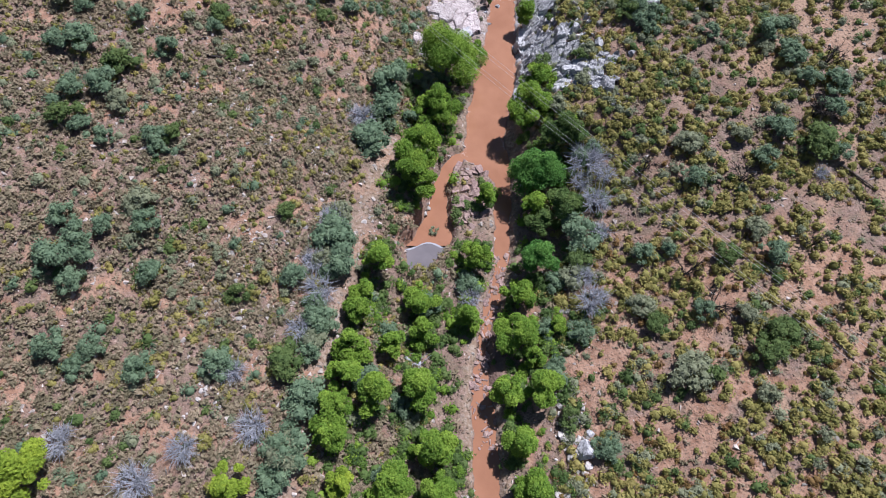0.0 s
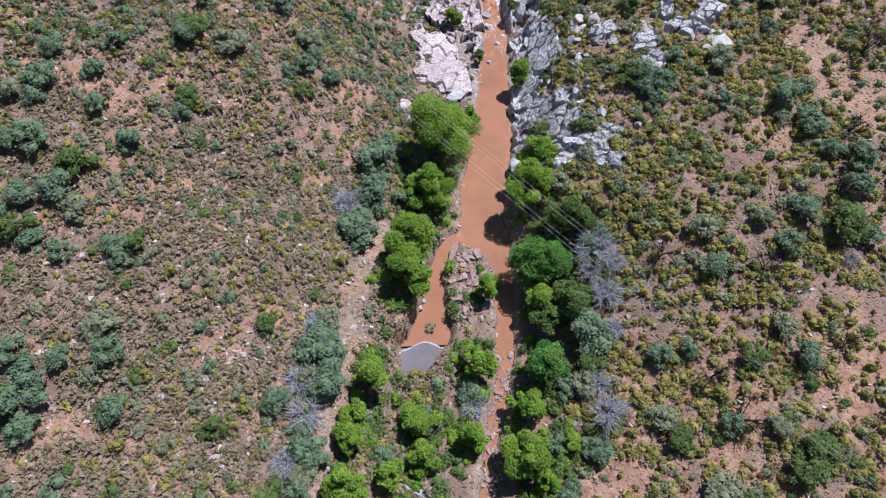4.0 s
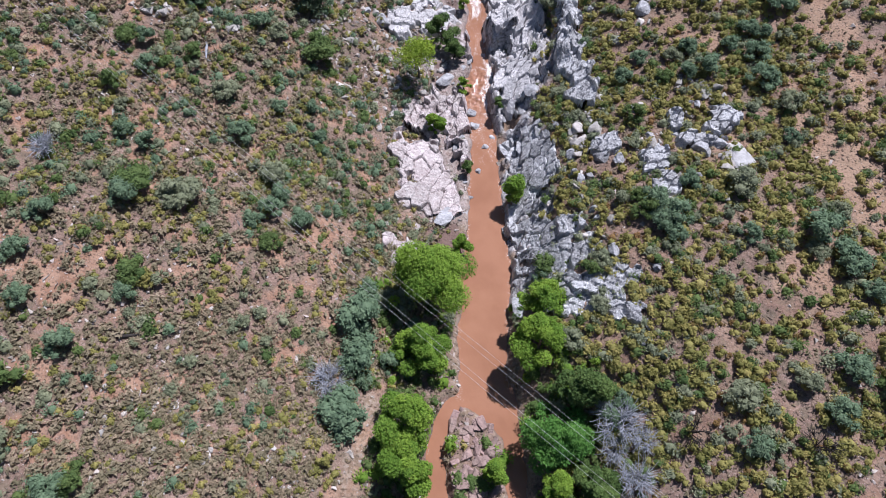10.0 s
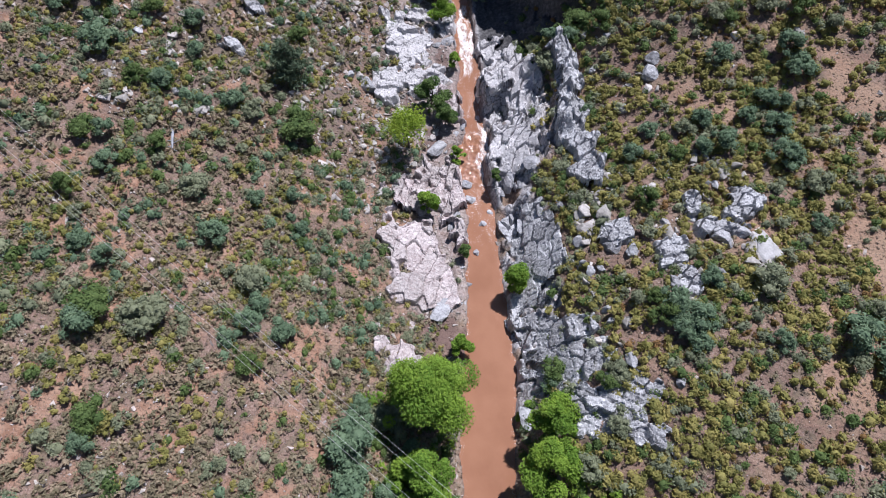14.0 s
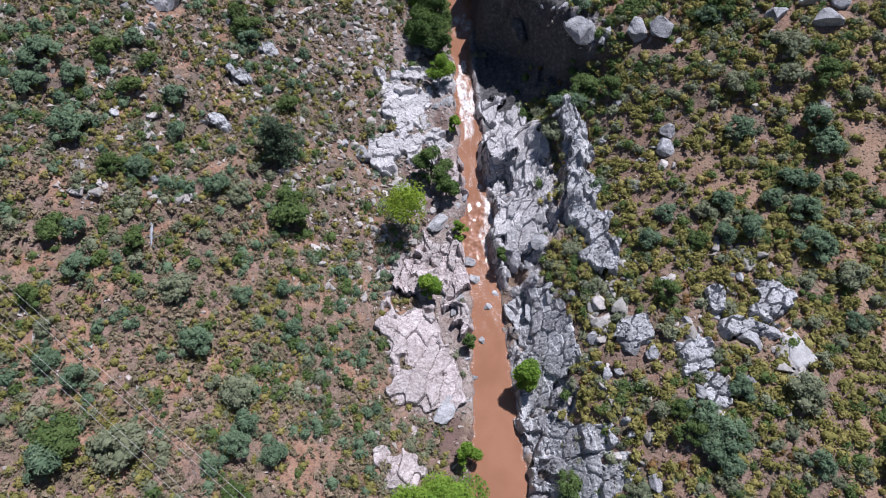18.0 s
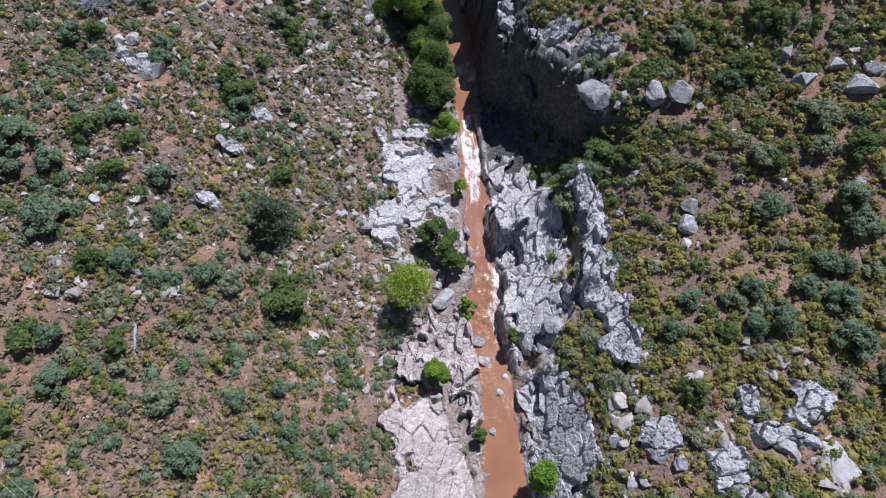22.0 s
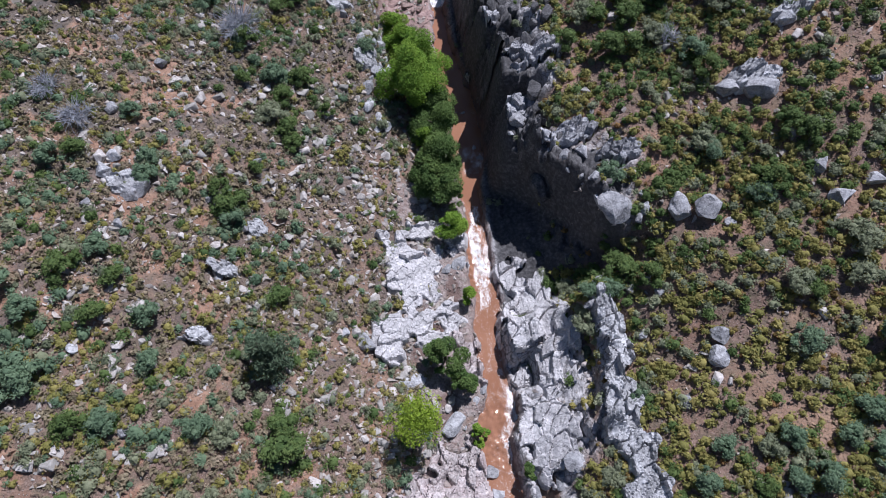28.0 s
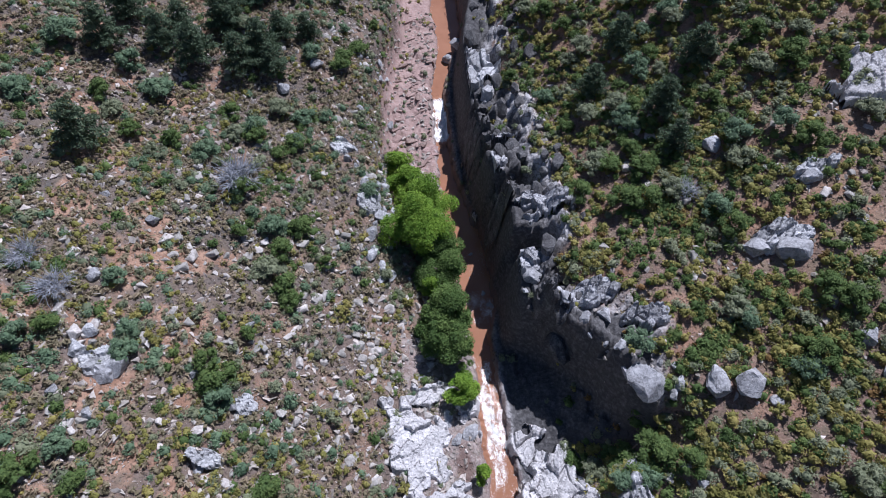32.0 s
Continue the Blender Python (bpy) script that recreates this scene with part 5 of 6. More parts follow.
def fallen_logs():
    """Dead trunks lying on the slopes, with stubs of boughs."""
    for ax, ay, bx, by, mat, label in ((50.1, 42.9, 53.5, 38.9, BARK, "fallen grey tree trunk lying among olive brush"), (-31.6, 57.6, -26.4, 58.1, CHAR, "fallen charred trunk lying on reddish soil"),
                                       (31.9, 87.0, 32.9, 85.2, GHOST, "bleached fallen branch among bushes"), (33.8, 28.6, 31.7, 26.7, CHAR, "charred fallen branch on bare soil"),
                                       (36.0, 130.1, 38.0, 127.6, CHAR, "charred fallen branch among canyon bushes"), (-26.0, 97.8, -25.9, 94.8, GHOST, "bleached fallen branch on the slope"), (-25.0, 167.2, -23.7, 170.4, CHAR, "charred fallen branch on stony soil"),
                                       (-4.6, 19.6, -2.2, 18.2, GHOST, "bleached driftwood log among riverside trees"), (-3.0, 17.4, -2.6, 20.4, GHOST, "bleached driftwood log among riverside trees")):
        root = thing("fallen_log", label, "log", "fallen wood")
        a, b = np.array([ax, ay, float(height(ax, ay)) + 0.15]), np.array([bx, by, float(height(bx, by)) + 0.2])
        mid = (a + b) / 2
        mid[2] = max(mid[2], float(height(mid[0], mid[1])) + 0.15)
        root.matrix_basis = Matrix.Translation(a)
        part("trunk", mesh_from("trunk", *tube(np.stack([a, mid, b]) - a, [0.2, 0.16, 0.07], 8), mat), root)
        for k in range(5):
            s = a + (b - a) * (0.45 + 0.12 * k)
            e = s + np.array([rng.normal() * 0.7, rng.normal() * 0.7, 0.25 + 0.4 * rng.random()])
            part("stub", mesh_from("stub", *tube(np.stack([s, (s + e) / 2, e]) - a, [0.06, 0.04, 0.02], 5), mat), root)


fallen_logs()


# ---- low brush that nobody could count ----
def brush_proto(r, h, n, size, lobe_n, flat=0.8, long=1.5, full=0.8):
    c, rad = lobes(r, h, lobe_n, 0.25)
    dome = cores(np.array([[0, 0, 0.3 * h]]), np.array([r * full]), 0.75 * h / r + 0.1, 6 if n > 12 else 4)
    return both(leaf_cloud(c, rad, n, size, flat, 0.9, long), dome)


def strew(name, label, protos, xs, ys, sizes, mat, tall=0.0):
    """One object of many low shrubs: copies of a few shapes, turned, sized and shaded each on its own."""
    zs = height(xs, ys) - 0.04
    verts, faces, shades, n = [], [], [], 0
    pick = rng.integers(0, len(protos), len(xs))
    ang, tone = rng.random(len(xs)) * 2 * np.pi, rng.random(len(xs))
    for k, (v, f, s) in enumerate(protos):
        use = np.where(pick == k)[0]
        if not len(use):
            continue
        c, q = np.cos(ang[use])[:, None], np.sin(ang[use])[:, None]
        w = sizes[use][:, None]
        x = (v[None, :, 0] * c - v[None, :, 1] * q) * w + xs[use][:, None]
        y = (v[None, :, 0] * q + v[None, :, 1] * c) * w + ys[use][:, None]
        z = v[None, :, 2] * w + zs[use][:, None]
        verts.append(np.stack([x, y, z], -1).reshape(-1, 3))
        faces.append((f[None] + (np.arange(len(use)) * len(v))[:, None, None]).reshape(-1, f.shape[1]) + n)
        shades.append((0.65 * tone[use][:, None] + 0.35 * s[None]).ravel())
        n += len(use) * len(v)
    me = mesh_from(name, np.concatenate(verts), np.concatenate(faces), mat, [("tint", np.concatenate(shades))])
    return tagged(new(name, me), label, "brush", kind="stuff")


_BIG = np.array(BIG_SHRUBS)


def bare(xs, ys):
    """How bare the ground stays: trodden or washed patches, the track, the water and bare rock."""
    spots = smooth(rough(xs / 5.5, ys / 5.5, 41) + 0.5 * rough(xs / 2.1, ys / 2.1, 42), 0.15, 0.75)
    left, right = edges(ys)
    wet = 1 - smooth(np.maximum(left - xs, xs - right), 0.3, 1.6)
    al, ar = np.interp(ys, ARM[:, 0], ARM[:, 1]), np.interp(ys, ARM[:, 0], ARM[:, 2])
    arm = (xs > al - 0.6) & (xs < ar + 0.6) & (ys > 30.5) & (ys < 51)
    track = 1 - smooth(along_line(xs, ys, TRACK), 1.0, 1.8)
    spots = np.maximum(spots, smooth(xs - creek_mid(ys), 18, 34) * smooth(rough(xs / 2.6, ys / 6.5, 41) + 0.5 * rough(xs / 1.4, ys / 2.6, 42), 0.1, 0.6))
    for bx, by, br in BOULDERS + BOULDERS_LEFT + BOULDERS_RIGHT + [(40.6, 73.9, 2.2), (35.9, 117.8, 2.3), (39.0, 116.9, 2.8), (62.2, 144.6, 4.5)]:
        spots = np.maximum(spots, 1.4 * (np.hypot(xs - bx, ys - by + 0.5 * br) < br * 0.8))
    stones = 0.6 * gravel(xs, ys)
    return np.maximum.reduce([stones, (0.62 - 0.3 * smooth(ys, 95, 115) * (xs > creek_mid(ys))) * np.minimum(spots, 1) + 0.6 * (spots > 1.3), wet, arm * 1.0, track, rockiness(xs, ys) * 0.93, 0.86 * bedded(xs, ys)])


def scatter(n, low, high, keep):
    """Random places in a stretch of the plan, of which keep() says how likely each one stays."""
    u, y = low[0] + rng.random(n) * (high[0] - low[0]), low[1] + rng.random(n) * (high[1] - low[1])
    x = u + creek_mid(y)
    p = np.clip(keep(x, y, u), 0, 1) * (1 - bare(x, y))
    ok = rng.random(n) < p
    return x[ok], y[ok]


def brush():
    right = lambda u: smooth(u, 4, 10)
    left = lambda u: smooth(-u, 4, 10)
    patch = lambda x, y, s: smooth(rough(x / 8, y / 8, s) + 0.4 * rough(x / 3, y / 3, s + 1), -0.35, 0.45)
    olive = [brush_proto(0.62, 0.56, 38, 0.13, 6) for _ in range(6)]
    round_ = [brush_proto(0.82, 0.76, 72, 0.13, 9) for _ in range(5)]
    tuft = [brush_proto(0.4, 0.3, 15, 0.14, 4, 0.8, 1.8, 0.5) for _ in range(8)]
    # right slope: olive brush nearly everywhere, thinner to the south
    x, y = scatter(24000, (-2, -8), (70, 215), lambda x, y, u: right(u) * (0.5 + 0.12 * smooth(y, 88, 98) + 0.5 * patch(x, y, 51)) * (0.6 + 0.4 * smooth(y + 0.25 * (u - 25), 24, 42)) * (1 - 0.2 * smooth(u, 30, 46) * (1 - smooth(y, 100, 120))) * (1 - 0.4 * smooth(y, 112, 132)))
    strew("olive_brush", "low olive-green brush thick on stony soil", olive, x, y, 0.75 + 0.85 * rng.random(len(x)), LEAF_OLIVE)
    x, y = scatter(12000, (-2, -8), (70, 215), lambda x, y, u: right(u) * (0.16 + 0.4 * patch(x, y, 53)) * (1 + 1.7 * smooth(y, 100, 125) + 0.6 * smooth(y, 140, 155)))
    half = rng.random(len(x)) < 0.5 - 0.3 * smooth(y, 105, 130)
    size = 0.65 + 0.75 * rng.random(len(x))
    strew("grey_green_brush", "grey-green rounded bushes among olive brush", round_, x[half], y[half], size[half], LEAF_GREY)
    strew("dark_green_brush", "dark green bushes on the canyon slope", round_, x[~half], y[~half], size[~half], LEAF_DEEP)
    # left slope: dry tufts with olive and blue-green bushes between
    x, y = scatter(40000, (-64, -8), (0, 200), lambda x, y, u: left(u) * (0.66 + 0.34 * patch(x, y, 55)) * (1 - 0.4 * smooth(y, 55, 85)))
    strew("dry_brush", "small dry brown tufts scattered on reddish soil", tuft, x, y, 0.9 + 1.15 * rng.random(len(x)), LEAF_DRY)
    x, y = scatter(15000, (-64, -8), (0, 205), lambda x, y, u: left(u) * (0.24 + 0.5 * patch(x, y, 57)) * (1 + 0.5 * smooth(y, 50, 80)) * (1 - 0.6 * smooth(y, 122, 140)))
    strew("olive_tufts", "small olive tufts on reddish stony soil", olive, x, y, 0.45 + 0.8 * rng.random(len(x)), LEAF_OLIVE)
    x, y = scatter(15000, (-66, -8), (0, 215), lambda x, y, u: left(u) * (0.07 + 0.2 * patch(x, y, 59)) * (0.9 + 4.6 * smooth(y, 62, 98) - 3.2 * smooth(y, 122, 142)))
    half, deep = rng.random(len(x)) < 0.68, rng.random(len(x)) < 0.45
    size = 0.5 + 0.95 * rng.random(len(x)) ** 1.5
    strew("blue_green_brush", "blue-green low bushes on the open slope", round_, x[half & ~deep], y[half & ~deep], size[half & ~deep], LEAF_TEAL)
    strew("green_brush", "dull green low bushes on the open slope", round_, x[half & deep], y[half & deep], size[half & deep], LEAF_DEEP)
    strew("grey_brush", "grey-green low bushes among dry tufts", round_, x[~half], y[~half], size[~half], LEAF_GREY)
    x, y = scatter(5200, (-2, -8), (70, 150), lambda x, y, u: right(u) * (0.12 + 0.6 * patch(x, y, 65)) * (1 + 0.8 * (1 - smooth(y, 26, 40))))
    strew("russet_brush", "small russet bushes among olive brush", olive, x, y, 0.55 + 0.6 * rng.random(len(x)), LEAF_RUST)
    # dry tufts on the right too
    x, y = scatter(9000, (-2, -8), (66, 215), lambda x, y, u: right(u) * (0.55 + 0.45 * (1 - smooth(y, 26, 40))))
    strew("dry_tufts", "small dry tufts between olive bushes", tuft, x, y, 0.6 + 0.8 * rng.random(len(x)), LEAF_DRY)
    # the creek's own undergrowth
    x, y = scatter(2600, (-16, -8), (13, 66), lambda x, y, u: 0.5 * patch(x, y, 61))
    half = rng.random(len(x)) < 0.5
    size = 0.6 + 0.8 * rng.random(len(x))
    strew("bank_undergrowth", "green undergrowth along the creek bank", round_, x[half], y[half], size[half], LEAF_DEEP)
    strew("bank_grass", "pale dry grass along the creek bank", tuft, x[~half], y[~half], size[~half] * 1.6, LEAF_DRY)
    near = lambda x, y: np.max([smooth(q[2] + 2.2 - np.hypot(x - q[0], y - q[1]), 0, 1.2) for q in TREES + TREES_MORE], 0)
    x, y = scatter(2600, (-20, -8), (14, 66), lambda x, y, u: 0.9 * near(x, y))
    half = rng.random(len(x)) < 0.35
    size = 0.6 + 0.9 * rng.random(len(x))
    strew("bank_thicket", "fresh green thicket under the riverside trees", round_, x[half], y[half], size[half], LEAF_BRIGHT)
    strew("shaded_thicket", "dark green thicket under the riverside trees", round_, x[~half], y[~half], size[~half], LEAF_TREE)
    # what grows in the cracks of the banks' rock
    x, y = scatter(5200, (-14, 58), (14, 215), lambda x, y, u: 9.0 * (rough(x / 2.5, y / 2.5, 63) > -0.1))
    strew("crevice_brush", "small bushes rooted in cracks of grey rock", round_, x, y, 0.4 + 0.7 * rng.random(len(x)), LEAF_GREY)

    # the same brush goes on past the valley's edges
    n = 16000
    u, y = -110 + 220 * rng.random(n), -50 + 300 * rng.random(n)
    ok = ((u < -63) | (u > 67) | (y < -8) | (y > 208)) & ((np.abs(u) > 4) | (y < -60))
    x, y = u[ok] + creek_mid(y[ok]), y[ok]
    half = rng.random(len(x)) < 0.55
    size = 1.1 + 1.3 * rng.random(len(x))
    strew("outlying_dry_brush", "dry brown brush on the outlying slopes", tuft, x[half], y[half], size[half], LEAF_DRY)
    strew("outlying_olive_brush", "olive brush on the outlying slopes", tuft, x[~half], y[~half], size[~half] * 1.2, LEAF_OLIVE)


brush()


# ---- rocks ----
def rock_shape(seed, points=16, sharp=0.75, stretch=(1, 1, 0.75), bevel=0.07):
    """A block of broken rock: the hull of a few points between a box and a ball, its edges worn off."""
    r = np.random.default_rng(seed)
    p = r.uniform(-1, 1, size=(points, 3))
    p /= np.abs(p).max(1, keepdims=True) * sharp + np.linalg.norm(p, axis=1, keepdims=True) * (1 - sharp)
    p = p * stretch * 0.85
    bm = bmesh.new()
    hull = bmesh.ops.convex_hull(bm, input=[bm.verts.new(q) for q in p])
    bmesh.ops.delete(bm, geom=list({g for g in hull["geom_interior"] + hull["geom_unused"] if isinstance(g, bmesh.types.BMVert)}), context="VERTS")
    bmesh.ops.dissolve_limit(bm, angle_limit=radians(14), verts=bm.verts[:], edges=bm.edges[:])
    if bevel > 0.001:
        bmesh.ops.bevel(bm, geom=bm.edges[:], offset=bevel, segments=1, affect="EDGES", clamp_overlap=True)
    bmesh.ops.triangulate(bm, faces=bm.faces[:])
    return bm


def boulder_shape(seed, cuts=12, stretch=(1, 1, 0.75), detail=4):
    """A weathered boulder: a ball with flats broken off, then roughened."""
    r = np.random.default_rng(seed)
    bm = bmesh.new()
    bmesh.ops.create_icosphere(bm, subdivisions=detail, radius=1.0)
    co = np.array([v.co for v in bm.verts])
    for _ in range(cuts):
        n = r.normal(size=3)
        n /= np.linalg.norm(n)
        co = co - np.maximum(co @ n - (0.47 + 0.33 * r.random()), 0)[:, None] * n * 0.97
    n = r.normal(size=3)
    n /= np.linalg.norm(n)
    split = np.exp(-((co @ n - 0.15) / 0.05) ** 2)[:, None]
    co = co * (1 - 0.13 * split)
    bump = np.array([noise.fractal(Vector(c * 2.2 + seed), 0.9, 2.0, 4) for c in co])[:, None]
    co = co * (1 + 0.07 * bump) * stretch
    for v, c in zip(bm.verts, co):
        v.co = c
    return bm


def rock_meshes(name, mat, count, seed, **how):
    out = []
    for k in range(count):
        bm = boulder_shape(seed + k, **how) if "cuts" in how else rock_shape(seed + k, **how)
        me = bpy.data.meshes.new(name)
        bm.to_mesh(me)
        bm.free()
        me.materials.append(mat)
        out.append(me)
    return out


BOULDER = rock_meshes("boulder", ROCK, 8, 100, cuts=13, detail=3)
BLOCK = rock_meshes("block", ROCK, 12, 200, cuts=16, stretch=(1.25, 0.85, 0.75), detail=2)
PALE = rock_meshes("pale_boulder", material("pale_granite", [(0.32, 0.31, 0.315), (0.44, 0.43, 0.43), (0.56, 0.55, 0.55)], scale=0.8, fine=4, bump=0.7, dist=0.06, coords="World"), 1, 300, cuts=9, stretch=(1, 0.9, 0.5))
PINKS = rock_meshes("pink_block", PINK, 6, 400, points=16, sharp=0.8, stretch=(1.2, 0.8, 0.6), bevel=0.05)
# a darker copy of the granite, with the canyon wall's shade in its colour
CLIFF = material("shaded_granite", [(0.045, 0.043, 0.045), (0.10, 0.097, 0.10), (0.24, 0.235, 0.235)], scale=0.8, fine=4.0, bump=0.9, dist=0.1, per="object", spread=0.1, mix=0.5, coords="World", cracks=0.8)
SHADED_BLOCK = rock_meshes("shaded_block", CLIFF, 8, 600, cuts=14, stretch=(1.1, 0.8, 0.9), detail=2)
FIN = rock_meshes("fin_block", ROCK, 8, 800, cuts=16, stretch=(0.7, 1.4, 0.8), detail=2)
RUBBLE = rock_meshes("rubble", material("field_stone", [(0.22, 0.20, 0.185), (0.38, 0.355, 0.33), (0.53, 0.505, 0.48)], scale=1.2, fine=5.0, bump=0.7, dist=0.05, per="object", spread=0.16, mix=0.5, coords="World"), 12, 700, points=13, sharp=0.55, stretch=(1.15, 0.85, 0.7), bevel=0.06)
STONES = rock_meshes("stone", TAN, 6, 500, points=7, sharp=0.6, bevel=0.0001)


def rock(name, me, x, y, r, label="", category="", group="", parent=None, sink=0.3, tall=1.0, turn=None):
    ob = new(name, me)
    ob.parent = parent
    s = r * (0.9 + 0.2 * rng.random())
    e = Euler((rng.normal() * 0.15, rng.normal() * 0.15, rng.random() * 6.28 if turn is None else turn))
    ob.matrix_basis = Matrix.LocRotScale((x, y, float(height(x, y)) + (0.62 - sink * 1.3) * r * tall), e, (s, s * (0.8 + 0.3 * rng.random()), s * tall))
    return tagged(ob, label, category, group)


def boulders():
    for x, y, r in BOULDERS + BOULDERS_LEFT + BOULDERS_RIGHT:
        rock("boulder", BOULDER[int(rng.random() * 8)], x, y, r * 1.0, "grey weathered granite boulder among shrubs", "boulder", "boulders on the slopes", sink=0.4)
    for x, y, r in ((35.9, 118.0, 1.9), (39.1, 117.2, 2.3)):
        rock("boulder", BOULDER[3 if r > 2 else 5], x, y, r, "huge split granite boulder on the canyon rim", "boulder", "twin boulders on the rim", sink=0.3)
    rock("pale_boulder", PALE[0], 40.6, 73.9, 2.1, "smooth pale grey boulder shining in the sun", "boulder", sink=0.5, tall=0.55)


boulders()


def outcrop(name, label, meshes, count, low, high, sizes, keep, turn=None, tall=0.8):
    """Broken bedrock: a thing whose blocks are its parts."""
    root = thing(name, label, "rock outcrop")
    root.empty_display_size = 0.5
    made = 0
    for _ in range(count * 12):
        y = low[1] + rng.random() * (high[1] - low[1])
        u = low[0] + rng.random() * (high[0] - low[0])
        x = float(u + creek_mid(y))
        l, r_ = edges(y)
        out = max(l - x, x - r_)
        r = sizes[0] + (sizes[1] - sizes[0]) * rng.random() ** 2.2
        if out < r * 0.45 or rng.random() > float(keep(x, y, u)):
            continue
        rock("block", meshes[int(rng.random() * len(meshes))], x, y, r, parent=root, sink=0.42, tall=tall, turn=None if turn is None else turn + rng.normal() * 0.35)
        made += 1
        if made >= count:
            break
    return root


def outcrops():
    full = lambda x, y, u: 1.0
    near_left = lambda x, y, u: 0.25 + 0.75 * smooth(u, -9, -5)
    outcrop("creek_bank_outcrop", "pale grey fractured granite along the creek bank", BLOCK, 16, (-10.5, 75), (-1.5, 100), (0.35, 2.0), near_left, 0.4, 0.5)
    outcrop("slab_outcrop", "white cracked granite slabs beside the rapids", BLOCK, 24, (-11, 100), (-1.5, 136), (0.35, 2.1), near_left, 0.5, 0.5)
    outcrop("cliff_outcrop", "dark grey fractured granite bank above the pool", FIN, 22, (3.0, 60), (10, 97), (0.5, 1.9), lambda x, y, u: 1 - 0.7 * smooth(u, 7.5, 11), 0.0, 0.55)
    outcrop("rapids_outcrop", "white jointed granite ledges beside the rapids", BLOCK, 8, (2.5, 92), (9, 112), (0.5, 2.2), lambda x, y, u: (1 - 0.6 * smooth(u, 6, 9)) * (not (103 < y < 108 and u < 5)), 0.4, 0.5)
    outcrop("fin_outcrop", "narrow upright fins of grey granite", FIN, 16, (11.2, 96), (14.2, 116), (0.5, 1.3), full, 0.0, 0.9)
    outcrop("headwall_outcrop", "pale rounded granite blocks along the dark headwall", BLOCK, 26, (5, 117), (19, 136), (0.5, 1.4), lambda x, y, u: float(abs(np.interp(u, [2, 5, 9, 12, 14, 18, 26], [136, 134.5, 131, 124, 119.5, 118.5, 117]) - y + 1.0) < 1.6), 1.2, 1.0)
    # these cliff blocks also carry the shade in their colour
    outcrop("canyon_outcrop", "granite cliff blocks over the canyon, coloured as if in shade", SHADED_BLOCK, 80, (5.5, 128), (15, 205), (0.6, 2.4), lambda x, y, u: 1 - 0.5 * smooth(u, 9, 12), 1.3, 1.1)
    outcrop("ledge_outcrop", "pinkish water-worn granite ledge in the canyon", PINKS, 120, (-9.5, 158), (-1.6, 212), (0.4, 1.8), full, 0.5, 0.35)
    outcrop("rim_outcrop", "pale broken rock along the canyon rim", BLOCK, 70, (-15, 140), (-9.5, 190), (0.4, 1.5), full, 1.3, 0.9)
    outcrop("boulder_field", "jumbled grey boulders on the sunny slope", RUBBLE, 130, (11, 66), (31, 88), (0.3, 1.4), lambda x, y, u: float(smooth(rough(x / 3, y / 3, 71), 0.0, 0.4)), None, 0.9)
    outcrop("scree", "tumbled grey stones on the open slope", RUBBLE, 300, (-46, 100), (-9, 136), (0.25, 1.05), lambda x, y, u: float(smooth(rough(x / 4, y / 4, 73), 0.0, 0.5)), None, 0.85)
    outcrop("bank_scree", "pale broken stones between slabs and slope", RUBBLE, 300, (-24, 84), (-6, 142), (0.22, 0.95), lambda x, y, u: float(gravel(x, y)), None, 0.8)
    outcrop("upper_scree", "tumbled grey stones on the upper slope", RUBBLE, 300, (-48, 134), (-11, 192), (0.25, 1.1), lambda x, y, u: float(smooth(rough(x / 4, y / 4, 73), -0.1, 0.5)), None, 0.85)
    outcrop("slope_rock", "scattered grey rocks between canyon bushes", RUBBLE, 220, (11, 98), (50, 190), (0.25, 1.1), lambda x, y, u: float(smooth(rough(x / 5, y / 5, 75), 0.1, 0.5)), None, 0.85)
    outcrop("bank_stones", "pale rounded stones on the creek's sandy bank", RUBBLE, 70, (7.5, 4), (11.5, 16), (0.18, 0.75), full, None, 0.8)
    outcrop("wash_stones", "pale broken stones below riverside shrubs", RUBBLE, 50, (5.5, 23), (12, 31), (0.18, 0.6), full, None, 0.8)
    outcrop("stony_wash", "pale pinkish stones strewn down a dry wash", RUBBLE, 140, (-33, 8), (-27, 34), (0.15, 0.5), lambda x, y, u: float(1 - smooth(abs(u + 30 + 1.2 * math.sin(y / 4)), 0.6, 2.4)), None, 0.8)
    outcrop("slope_stones", "pale tan stones scattered on reddish soil", RUBBLE, 160, (-40, 34), (-10, 66), (0.15, 0.5), lambda x, y, u: float(smooth(rough(x / 5, y / 5, 77), 0.0, 0.6)), None, 0.8)
    island = thing("island_outcrop", "pale pink rock island between two channels", "rock outcrop")
    for k in range(80):
        x, y, r = 4.0 + rng.normal() * 1.7, 44.5 + rng.normal() * 3.2, 0.3 + 0.9 * rng.random() ** 2
        if 1.3 < x < 7.2 and 38 < y < 50:
            rock("block", PINKS[k % 5], x, y, r, parent=island, sink=0.35, tall=0.7)


outcrops()


